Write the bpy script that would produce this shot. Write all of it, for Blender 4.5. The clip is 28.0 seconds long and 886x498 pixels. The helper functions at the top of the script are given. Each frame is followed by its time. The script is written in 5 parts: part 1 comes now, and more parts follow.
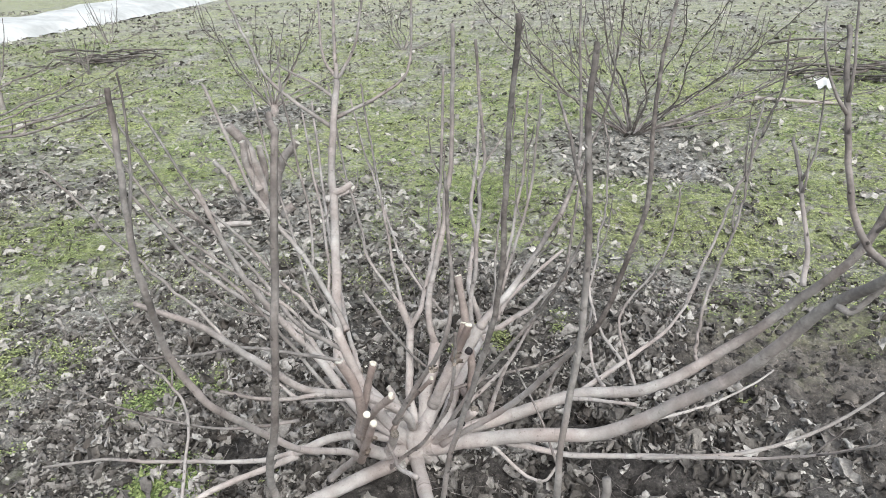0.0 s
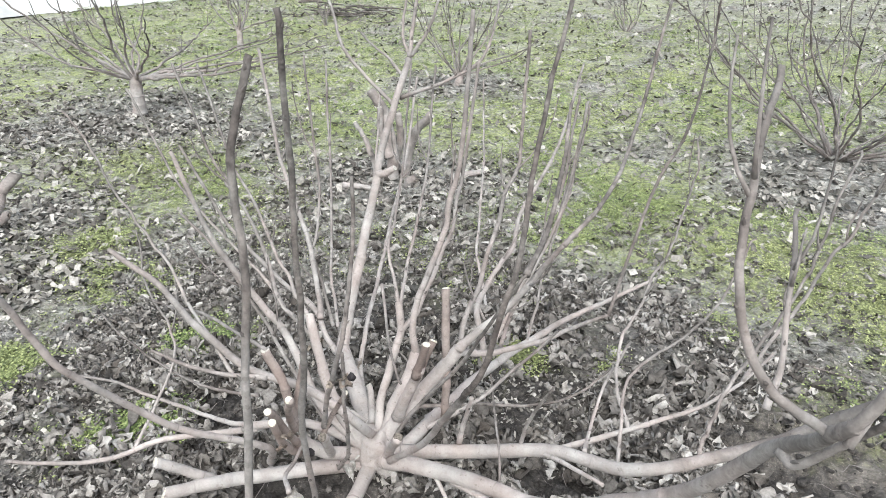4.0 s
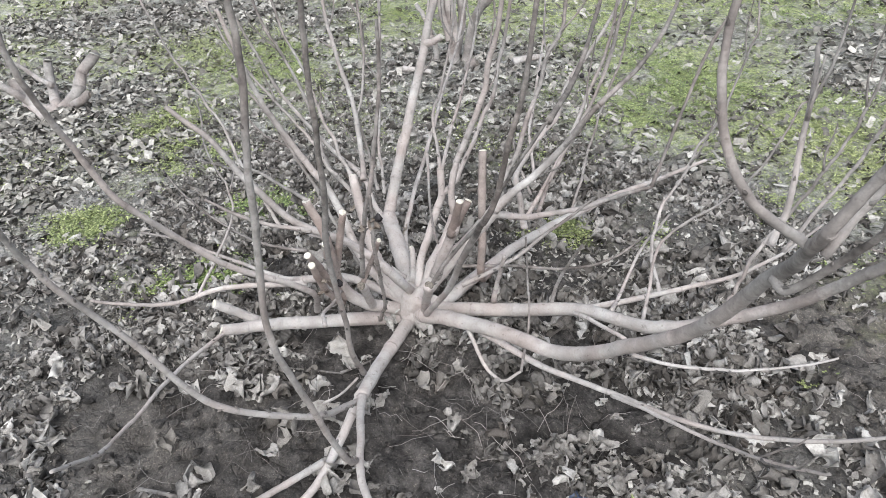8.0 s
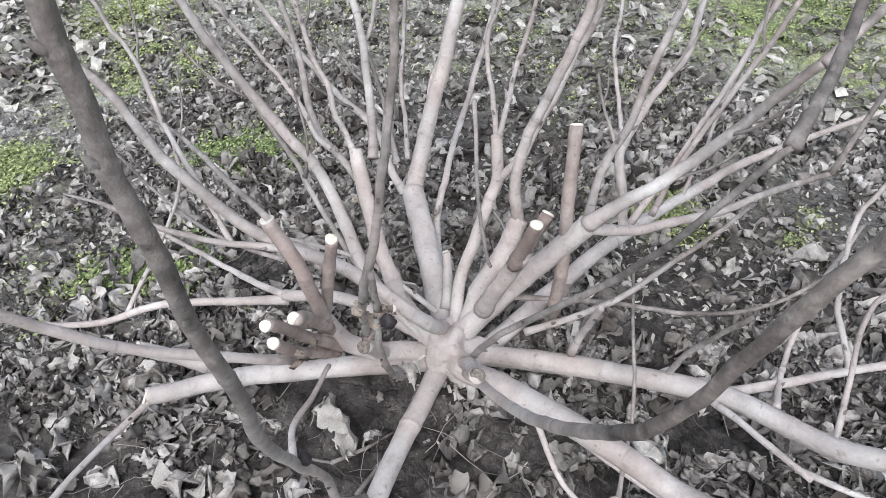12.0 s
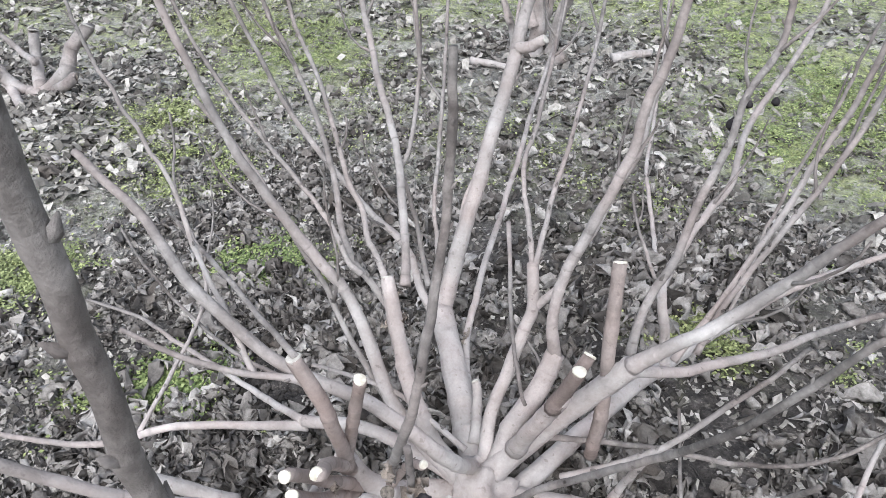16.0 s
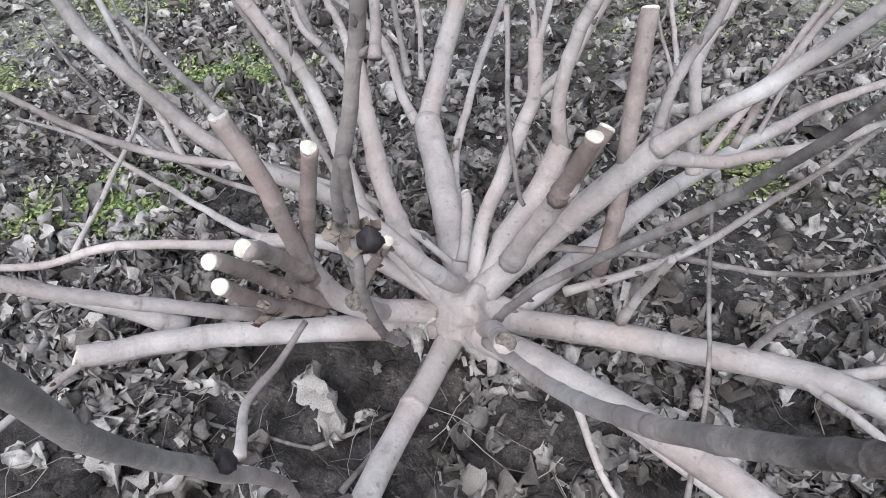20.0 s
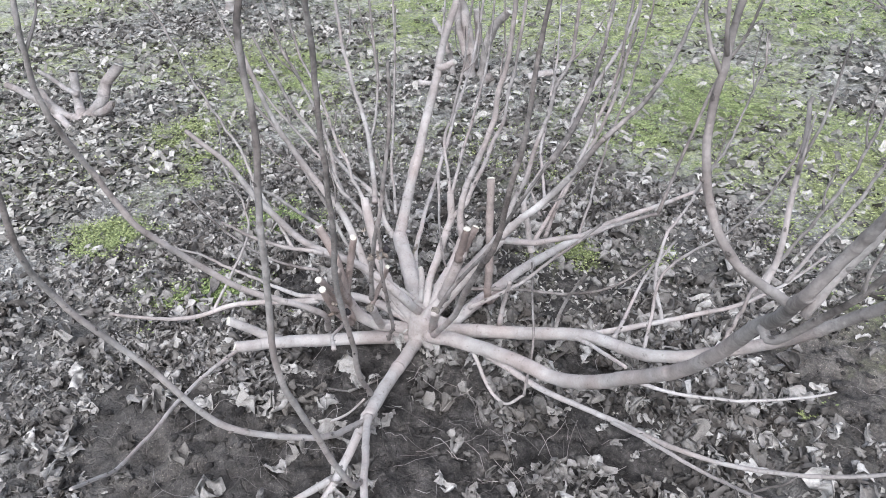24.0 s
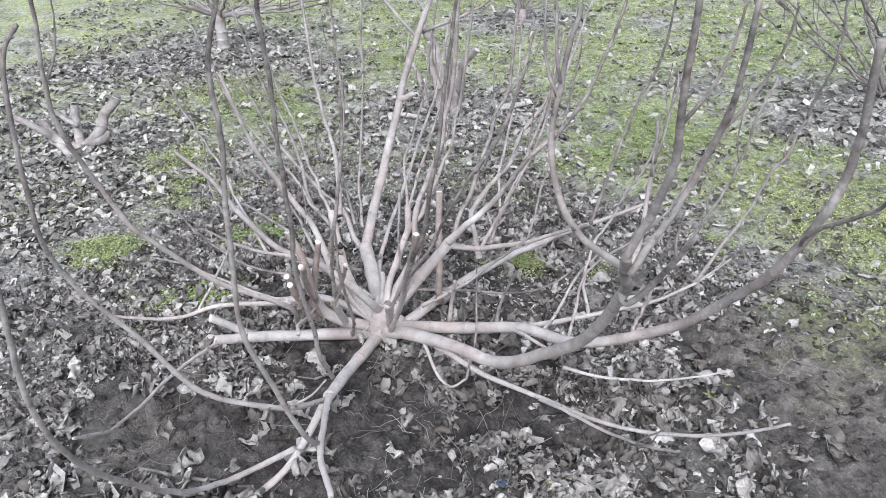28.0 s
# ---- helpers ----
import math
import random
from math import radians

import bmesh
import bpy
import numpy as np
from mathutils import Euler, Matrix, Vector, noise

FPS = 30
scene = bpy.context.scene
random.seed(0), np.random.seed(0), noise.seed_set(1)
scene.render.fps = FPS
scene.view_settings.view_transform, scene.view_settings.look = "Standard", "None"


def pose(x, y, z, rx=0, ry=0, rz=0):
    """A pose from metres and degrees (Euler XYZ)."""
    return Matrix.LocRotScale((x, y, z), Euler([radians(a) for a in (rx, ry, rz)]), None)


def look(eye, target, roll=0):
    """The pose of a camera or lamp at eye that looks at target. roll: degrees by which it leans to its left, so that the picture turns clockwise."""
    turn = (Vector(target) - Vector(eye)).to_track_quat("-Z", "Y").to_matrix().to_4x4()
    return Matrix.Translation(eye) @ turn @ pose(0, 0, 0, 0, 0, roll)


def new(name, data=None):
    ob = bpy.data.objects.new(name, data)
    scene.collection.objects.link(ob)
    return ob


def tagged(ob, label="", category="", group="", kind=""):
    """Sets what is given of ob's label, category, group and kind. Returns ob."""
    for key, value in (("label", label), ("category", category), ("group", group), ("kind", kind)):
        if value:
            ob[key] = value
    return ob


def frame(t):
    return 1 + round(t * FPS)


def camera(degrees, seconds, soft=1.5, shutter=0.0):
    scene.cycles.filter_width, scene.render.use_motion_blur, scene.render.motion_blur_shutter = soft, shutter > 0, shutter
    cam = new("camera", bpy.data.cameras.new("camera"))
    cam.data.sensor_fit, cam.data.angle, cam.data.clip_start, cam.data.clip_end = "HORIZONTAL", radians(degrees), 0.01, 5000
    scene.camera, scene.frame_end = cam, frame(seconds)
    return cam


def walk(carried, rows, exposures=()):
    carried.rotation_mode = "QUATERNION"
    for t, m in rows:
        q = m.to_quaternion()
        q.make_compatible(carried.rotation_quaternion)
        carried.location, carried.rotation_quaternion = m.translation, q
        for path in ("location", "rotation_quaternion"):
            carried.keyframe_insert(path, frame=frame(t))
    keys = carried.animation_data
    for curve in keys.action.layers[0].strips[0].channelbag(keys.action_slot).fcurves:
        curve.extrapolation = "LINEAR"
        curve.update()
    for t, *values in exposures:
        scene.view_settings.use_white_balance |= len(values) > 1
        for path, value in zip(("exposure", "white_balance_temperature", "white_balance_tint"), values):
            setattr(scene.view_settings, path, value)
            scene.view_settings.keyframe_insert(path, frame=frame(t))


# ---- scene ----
cam = camera(67.1, 28.0, soft=0.75)
METRES, EYE, TILT, LEAN, TURN = 4.5, 1.53, -24.9, 3.4, 0.0
PATH = [
    (0, (0.24, 0.12, 1.488), (-0.088, 1.919, 0.678), -2.5),
    (0.5, (0.286, 0.148, 1.468), (-0.099, 1.92, 0.626), -0.8),
    (1, (0.323, 0.199, 1.451), (-0.082, 1.949, 0.574), -0.8),
    (1.5, (0.353, 0.333, 1.417), (-0.207, 2.034, 0.526), 0.4),
    (2, (0.401, 0.488, 1.425), (-0.297, 2.132, 0.525), 0.8),
    (2.5, (0.501, 0.553, 1.449), (-0.287, 2.149, 0.538), 0.8),
    (4.5, (0.831, 0.542, 1.502), (-0.106, 2.086, 0.644), 0.0),
    (5, (0.794, 0.569, 1.512), (-0.107, 2.137, 0.657), -1.7),
    (5.5, (0.809, 0.577, 1.509), (-0.043, 2.149, 0.614), -1.7),
    (6, (0.909, 0.597, 1.489), (0.106, 2.181, 0.57), -0.6),
    (6.5, (1.005, 0.599, 1.49), (0.32, 2.245, 0.584), -1.4),
    (7, (1.05, 0.575, 1.476), (0.348, 2.222, 0.585), -0.6),
    (7.5, (1.033, 0.526, 1.438), (0.123, 1.981, 0.411), -0.2),
    (8, (0.956, 0.514, 1.403), (-0.077, 1.819, 0.294), -2.2),
    (8.5, (0.843, 0.532, 1.364), (-0.178, 1.814, 0.217), -3.6),
    (9, (0.774, 0.576, 1.359), (-0.183, 1.861, 0.162), -1.5),
    (9.5, (0.788, 0.65, 1.32), (-0.306, 1.844, 0.146), -1.1),
    (10, (0.743, 0.753, 1.296), (-0.372, 1.919, 0.114), -2.2),
    (10.5, (0.618, 0.892, 1.201), (-0.45, 2.1, 0.018), -0.7),
    (11, (0.534, 1.002, 1.209), (-0.469, 2.141, -0.094), -1.5),
    (11.5, (0.457, 1.091, 1.206), (-0.506, 2.18, -0.168), -2.1),
    (13.5, (0.359, 1.146, 1.133), (-0.608, 2.213, -0.255), -1.1),
    (14, (0.34, 1.159, 1.157), (-0.671, 2.26, -0.172), -1.0),
    (14.5, (0.328, 1.166, 1.179), (-0.721, 2.312, -0.082), -0.9),
    (15, (0.33, 1.162, 1.197), (-0.751, 2.311, -0.032), -1.1),
    (15.5, (0.329, 1.167, 1.208), (-0.773, 2.341, 0.021), -1.1),
    (16, (0.326, 1.17, 1.212), (-0.784, 2.35, 0.039), -1.1),
    (16.5, (0.346, 1.146, 1.203), (-0.756, 2.309, 0.006), -1.7),
    (17, (0.368, 1.126, 1.144), (-0.671, 2.25, -0.143), -1.4),
    (17.5, (0.37, 1.143, 1.052), (-0.578, 2.261, -0.309), 1.0),
    (18, (0.355, 1.177, 1.007), (-0.572, 2.293, -0.37), 1.8),
    (18.5, (0.326, 1.211, 0.977), (-0.612, 2.299, -0.415), 0.8),
    (19, (0.307, 1.235, 0.951), (-0.619, 2.305, -0.462), 0.5),
    (19.5, (0.296, 1.241, 0.945), (-0.668, 2.272, -0.472), -0.8),
    (20, (0.295, 1.241, 0.941), (-0.668, 2.253, -0.49), -1.6),
    (20.5, (0.304, 1.241, 0.945), (-0.652, 2.283, -0.469), -1.4),
    (21, (0.352, 1.2, 0.982), (-0.632, 2.288, -0.377), -1.9),
    (21.5, (0.426, 1.118, 1.049), (-0.577, 2.261, -0.25), -2.6),
    (23.5, (0.955, 0.595, 1.434), (-0.102, 1.875, 0.318), -1.6),
    (24, (0.98, 0.525, 1.49), (-0.091, 1.803, 0.385), -1.9),
    (24.5, (0.972, 0.48, 1.503), (-0.043, 1.749, 0.337), -2.4),
    (25, (0.963, 0.446, 1.515), (-0.012, 1.718, 0.319), -4.0),
    (25.5, (1.01, 0.426, 1.535), (0.019, 1.686, 0.34), -2.2),
    (26, (1.084, 0.414, 1.545), (0.066, 1.662, 0.359), -1.7),
    (26.5, (1.132, 0.404, 1.558), (0.063, 1.667, 0.435), -3.0),
    (27, (1.18, 0.391, 1.57), (0.093, 1.668, 0.479), -2.9),
    (27.5, (1.236, 0.377, 1.566), (0.137, 1.676, 0.515), -2.0),
    (28, (1.283, 0.368, 1.57), (0.196, 1.701, 0.55), -1.7),
]
walk(cam, [(t, look(eye, target, roll)) for t, eye, target, roll in PATH], [(0.0, 0.95, 6500.0, 5.0), (2.0, 1.1, 6300.0, 6.0), (5.0, 1.2, 6500.0, 4.0), (8.0, 1.05, 6350.0, 6.0), (14.0, 1.1, 6200.0, 8.0), (20.0, 0.95, 6100.0, 9.0), (24.0, 1.1, 6050.0, 9.0), (28.0, 1.15, 6050.0, 9.0)])

# ---- world and light: a bright overcast sky ----
SUN_AZ, SUN_EL = radians(150), radians(50)
world = bpy.data.worlds.new("overcast_sky")
scene.world = world
world.use_nodes = True
nt = world.node_tree
sky = nt.nodes.new("ShaderNodeTexSky")
sky.sky_type, sky.sun_disc = "NISHITA", False
sky.sun_elevation, sky.sun_rotation = SUN_EL, SUN_AZ
sky.air_density, sky.dust_density, sky.ozone_density = 1.0, 2.0, 1.0
hsv = nt.nodes.new("ShaderNodeHueSaturation")
hsv.inputs["Saturation"].default_value = 0.4
nt.links.new(sky.outputs[0], hsv.inputs["Color"])
nt.links.new(hsv.outputs[0], nt.nodes["Background"].inputs["Color"])
nt.nodes["Background"].inputs["Strength"].default_value = 0.15
sun = new("sun", bpy.data.lights.new("sun", "SUN"))
sun.data.energy, sun.data.angle, sun.data.color = 1.3, radians(50), (1.0, 0.99, 0.985)
sun.matrix_world = look((0, 0, 10), Vector((0, 0, 10)) - Vector((math.sin(SUN_AZ) * math.cos(SUN_EL), math.cos(SUN_AZ) * math.cos(SUN_EL), math.sin(SUN_EL))))


# ---- materials ----
def material(name, rough=0.9):
    m = bpy.data.materials.new(name)
    m.use_nodes = True
    b = m.node_tree.nodes["Principled BSDF"]
    b.inputs["Roughness"].default_value = rough
    b.inputs["Specular IOR Level"].default_value = 0.25
    return m, m.node_tree, b


def node(nt, kind, **inputs):
    n = nt.nodes.new(kind)
    for k, v in inputs.items():
        n.inputs[k.replace("_", " ")].default_value = v
    return n


def noise_tex(nt, scale, detail=4.0, rough=0.55, vec=None):
    n = node(nt, "ShaderNodeTexNoise", Scale=scale, Detail=detail, Roughness=rough)
    if vec:
        nt.links.new(vec, n.inputs["Vector"])
    return n


def ramp(nt, fac, stops):
    r = nt.nodes.new("ShaderNodeValToRGB")
    e = r.color_ramp.elements
    while len(e) < len(stops):
        e.new(0.5)
    for el, (p, c) in zip(e, stops):
        el.position, el.color = p, (*c, 1)
    nt.links.new(fac, r.inputs[0])
    return r


def mix(nt, fac, a, b, kind="MIX"):
    m = nt.nodes.new("ShaderNodeMix")
    m.data_type, m.blend_type = "RGBA", kind
    for sock, v in ((0, fac), (6, a), (7, b)):
        if isinstance(v, (int, float)):
            m.inputs[sock].default_value = v
        elif isinstance(v, tuple):
            m.inputs[sock].default_value = (*v, 1)
        else:
            nt.links.new(v, m.inputs[sock])
    return m.outputs[2]


def bump(nt, b, height, strength, dist):
    n = node(nt, "ShaderNodeBump", Strength=strength, Distance=dist)
    nt.links.new(height, n.inputs["Height"])
    nt.links.new(n.outputs[0], b.inputs["Normal"])


def bark_material(name="fig_bark", tint=(1, 1, 1)):
    m, nt, b = material(name, 0.8)
    co = nt.nodes.new("ShaderNodeTexCoord").outputs["Object"]
    age = nt.nodes.new("ShaderNodeAttribute")
    age.attribute_name = "age"
    big = noise_tex(nt, 14, 3, 0.5, co)
    fine = noise_tex(nt, 160, 5, 0.65, co)
    old = ramp(nt, big.outputs[0], [(0.25, (0.32, 0.289, 0.275)), (0.52, (0.43, 0.398, 0.385)), (0.8, (0.545, 0.517, 0.506))])
    blotch = mix(nt, 0.5, big.outputs[0], noise_tex(nt, 55, 4, 0.65, co).outputs[0])
    young = ramp(nt, blotch, [(0.36, (0.048, 0.043, 0.041)), (0.5, (0.12, 0.11, 0.104)), (0.66, (0.26, 0.244, 0.232))])
    base = mix(nt, age.outputs["Fac"], young.outputs[0], old.outputs[0])
    spots = ramp(nt, noise_tex(nt, 45, 3, 0.6, co).outputs[0], [(0.30, (0.45, 0.42, 0.4)), (0.45, (1, 1, 1))])
    col = mix(nt, 0.25, base, spots.outputs[0], "MULTIPLY")
    grain = ramp(nt, fine.outputs[0], [(0.3, (0.88, 0.87, 0.86)), (0.7, (1.08, 1.07, 1.06))])
    col = mix(nt, 0.8, col, grain.outputs[0], "MULTIPLY")
    # wrinkled dark lenticels and lichen flecks
    fleck = ramp(nt, noise_tex(nt, 75, 2, 0.5, co).outputs[0], [(0.66, (1, 1, 1)), (0.72, (0.42, 0.38, 0.36))])
    col = mix(nt, 0.45, col, fleck.outputs[0], "MULTIPLY")
    pink = ramp(nt, noise_tex(nt, 6, 2, 0.5, co).outputs[0], [(0.42, (1, 1, 1)), (0.62, (1.03, 0.95, 0.93))])
    col = mix(nt, 0.8, col, pink.outputs[0], "MULTIPLY")
    col = mix(nt, 1.0, col, tint, "MULTIPLY")
    scar = nt.nodes.new("ShaderNodeAttribute")
    scar.attribute_name = "scar"
    col = mix(nt, scar.outputs["Fac"], col, (0.10, 0.085, 0.08))
    nt.links.new(col, b.inputs["Base Color"])
    both = mix(nt, 0.45, fine.outputs[0], noise_tex(nt, 48, 3, 0.6, co).outputs[0])
    bump(nt, b, both, 0.55, 0.006)
    return m


def cut_material():
    m, nt, b = material("fresh_cut_wood", 0.7)
    co = nt.nodes.new("ShaderNodeTexCoord").outputs["Object"]
    r = ramp(nt, noise_tex(nt, 120, 3, 0.6, co).outputs[0], [(0.3, (0.46, 0.41, 0.33)), (0.7, (0.68, 0.65, 0.58))])
    nt.links.new(r.outputs[0], b.inputs["Base Color"])
    return m


def old_cut_material():
    m, nt, b = material("weathered_cut_wood", 0.85)
    co = nt.nodes.new("ShaderNodeTexCoord").outputs["Object"]
    r = ramp(nt, noise_tex(nt, 150, 3, 0.6, co).outputs[0], [(0.3, (0.05, 0.042, 0.036)), (0.7, (0.22, 0.19, 0.165))])
    nt.links.new(r.outputs[0], b.inputs["Base Color"])
    return m


def soil_material():
    m, nt, b = material("damp_clay_soil", 0.85)
    co = nt.nodes.new("ShaderNodeTexCoord").outputs["Object"]
    big = noise_tex(nt, 1.1, 4, 0.6, co)
    mid = noise_tex(nt, 12, 5, 0.65, co)
    fine = noise_tex(nt, 110, 5, 0.7, co)
    col = ramp(nt, mid.outputs[0], [(0.30, (0.022, 0.0195, 0.019)), (0.5, (0.066, 0.0605, 0.059)), (0.72, (0.15, 0.139, 0.135))]).outputs[0]
    dry = nt.nodes.new("ShaderNodeAttribute")
    dry.attribute_name = "dry"
    pale = ramp(nt, noise_tex(nt, 8, 6, 0.7, co).outputs[0], [(0.3, (0.075, 0.067, 0.062)), (0.5, (0.15, 0.137, 0.128)), (0.7, (0.225, 0.208, 0.196))]).outputs[0]
    col = mix(nt, dry.outputs["Fac"], col, pale)
    col = mix(nt, 0.6, col, ramp(nt, big.outputs[0], [(0.3, (0.7, 0.7, 0.7)), (0.7, (1.35, 1.33, 1.3))]).outputs[0], "MULTIPLY")
    col = mix(nt, 0.9, col, ramp(nt, fine.outputs[0], [(0.25, (0.45, 0.45, 0.45)), (0.75, (1.5, 1.48, 1.45))]).outputs[0], "MULTIPLY")
    grit = ramp(nt, noise_tex(nt, 240, 2, 0.6, co).outputs[0], [(0.62, (1, 1, 1)), (0.69, (3.0, 2.85, 2.65))])
    col = mix(nt, 0.7, col, grit.outputs[0], "MULTIPLY")
    lump = ramp(nt, noise_tex(nt, 34, 4, 0.7, co).outputs[0], [(0.36, (0.45, 0.44, 0.43)), (0.62, (1.45, 1.42, 1.38))])
    col = mix(nt, 0.6, col, lump.outputs[0], "MULTIPLY")
    green = nt.nodes.new("ShaderNodeAttribute")
    green.attribute_name = "moss"
    gcol = ramp(nt, noise_tex(nt, 38, 5, 0.7, co).outputs[0], [(0.34, (0.10, 0.11, 0.05)), (0.5, (0.34, 0.38, 0.15)), (0.66, (0.60, 0.645, 0.28))])
    patch = ramp(nt, mix(nt, 0.5, noise_tex(nt, 5, 6, 0.8, co).outputs[0], noise_tex(nt, 24, 4, 0.75, co).outputs[0]), [(0.43, (0.06, 0.06, 0.06)), (0.55, (1, 1, 1))])
    fac = node(nt, "ShaderNodeMath")
    fac.operation = "MULTIPLY"
    nt.links.new(green.outputs["Fac"], fac.inputs[0])
    nt.links.new(patch.outputs[0], fac.inputs[1])
    # grey litter between the leaves, and green over it
    lit = nt.nodes.new("ShaderNodeAttribute")
    lit.attribute_name = "litter"
    lcol = ramp(nt, mix(nt, 0.45, noise_tex(nt, 26, 6, 0.8, co).outputs[0], noise_tex(nt, 2.6, 6, 0.8, co).outputs[0]), [(0.40, (0.05, 0.046, 0.043)), (0.5, (0.27, 0.257, 0.242)), (0.60, (0.60, 0.58, 0.55))])
    col = mix(nt, lit.outputs["Fac"], col, lcol.outputs[0])
    col = mix(nt, fac.outputs[0], col, gcol.outputs[0])
    nt.links.new(col, b.inputs["Base Color"])
    crack = node(nt, "ShaderNodeTexVoronoi", Scale=16.0)
    crack.feature = "DISTANCE_TO_EDGE"
    warp = mix(nt, 0.08, co, noise_tex(nt, 9, 3, 0.6, co).outputs["Color"])
    nt.links.new(warp, crack.inputs["Vector"])
    cr = ramp(nt, crack.outputs["Distance"], [(0.0, (0, 0, 0)), (0.06, (1, 1, 1))])
    crumb = noise_tex(nt, 45, 6, 0.75, co)
    h = mix(nt, 0.3, fine.outputs[0], cr.outputs[0])
    h = mix(nt, 0.55, h, crumb.outputs[0])
    bump(nt, b, h, 1.0, 0.026)
    return m


def leaf_material(name, lo, mid_c, hi, rough=0.9, each=False):
    m, nt, b = material(name, rough)
    which = nt.nodes.new("ShaderNodeObjectInfo").outputs["Random"] if each else nt.nodes.new("ShaderNodeNewGeometry").outputs["Random Per Island"]
    rnd = ramp(nt, which, [(0.0, lo), (0.62, mid_c), (1.0, hi)])
    co = nt.nodes.new("ShaderNodeTexCoord").outputs["Object"]
    vein = ramp(nt, noise_tex(nt, 55, 5, 0.75, co).outputs[0], [(0.32, (0.45, 0.42, 0.4)), (0.68, (1.35, 1.32, 1.3))])
    nt.links.new(mix(nt, 0.8, rnd.outputs[0], vein.outputs[0], "MULTIPLY"), b.inputs["Base Color"])
    bump(nt, b, noise_tex(nt, 85, 3, 0.6, co).outputs[0], 0.5, 0.004)
    return m


BARK, CUT, OLDCUT, SOIL = bark_material(), cut_material(), old_cut_material(), soil_material()
REDBARK = bark_material("reddish_fig_bark", (0.84, 0.765, 0.735))
LEAF = leaf_material("dry_fig_leaf", (0.07, 0.063, 0.058), (0.265, 0.25, 0.238), (0.485, 0.468, 0.45))
BROWN_LEAF = leaf_material("brown_fig_leaf", (0.20, 0.16, 0.135), (0.31, 0.265, 0.23), (0.44, 0.40, 0.36), each=True)
SCRAP = leaf_material("field_scraps", (0.06, 0.056, 0.05), (0.26, 0.247, 0.226), (0.49, 0.472, 0.44))
LEAF_ONE = leaf_material("dry_fig_leaf_single", (0.09, 0.078, 0.07), (0.23, 0.213, 0.198), (0.42, 0.40, 0.38), each=True)


def weed_material():
    m, nt, b = material("green_weed_leaf", 0.6)
    rnd = nt.nodes.new("ShaderNodeNewGeometry").outputs["Random Per Island"]
    fresh = ramp(nt, rnd, [(0.0, (0.08, 0.115, 0.043)), (0.5, (0.185, 0.24, 0.09)), (1.0, (0.36, 0.41, 0.175))])
    olive = ramp(nt, rnd, [(0.0, (0.115, 0.13, 0.06)), (0.5, (0.255, 0.28, 0.125)), (1.0, (0.45, 0.475, 0.225))])
    where = nt.nodes.new("ShaderNodeAttribute")
    where.attribute_name = "fresh"
    nt.links.new(mix(nt, where.outputs["Fac"], olive.outputs[0], fresh.outputs[0]), b.inputs["Base Color"])
    return m


WEED = weed_material()


def plain_material(name, lo, hi, scale, rough):
    m, nt, b = material(name, rough)
    co = nt.nodes.new("ShaderNodeTexCoord").outputs["Object"]
    r = ramp(nt, noise_tex(nt, scale, 5, 0.65, co).outputs[0], [(0.3, lo), (0.7, hi)])
    nt.links.new(r.outputs[0], b.inputs["Base Color"])
    return m


FIG = plain_material("dried_fig_skin", (0.008, 0.007, 0.008), (0.035, 0.028, 0.03), 90, 0.6)
SHEET = plain_material("white_plastic", (0.36, 0.36, 0.36), (0.62, 0.62, 0.61), 1.3, 0.6)
GREYCUT = plain_material("greyed_cut_wood", (0.30, 0.28, 0.25), (0.50, 0.47, 0.43), 110, 0.85)
BLUE = plain_material("dark_blue_plastic", (0.03, 0.04, 0.07), (0.10, 0.12, 0.17), 60, 0.5)


# ---- mesh helpers ----
def finish(name, bm, mat, parent=None, label="", smooth=True):
    me = bpy.data.meshes.new(name)
    bm.to_mesh(me)
    bm.free()
    me.materials.append(mat)
    if smooth:
        me.polygons.foreach_set("use_smooth", [True] * len(me.polygons))
    ob = new(name, me)
    if parent:
        ob.parent = parent
    return tagged(ob, label)


part = finish


def spline(ctrl, n):
    """Points along a smooth line through the control points: n of them, or one for each share of the way."""
    c = np.array(ctrl, float)
    e = np.vstack([2 * c[0] - c[1], c, 2 * c[-1] - c[-2]])
    share = np.linspace(0, 1, n) if isinstance(n, int) else np.asarray(n)
    u = share * (len(c) - 1 - 1e-9)
    i = u.astype(int)
    f = (u - i)[:, None]
    p0, p1, p2, p3 = e[i], e[i + 1], e[i + 2], e[i + 3]
    return 0.5 * (2 * p1 + (p2 - p0) * f + (2 * p0 - 5 * p1 + 4 * p2 - p3) * f**2 + (3 * p1 - p0 - 3 * p2 + p3) * f**3)


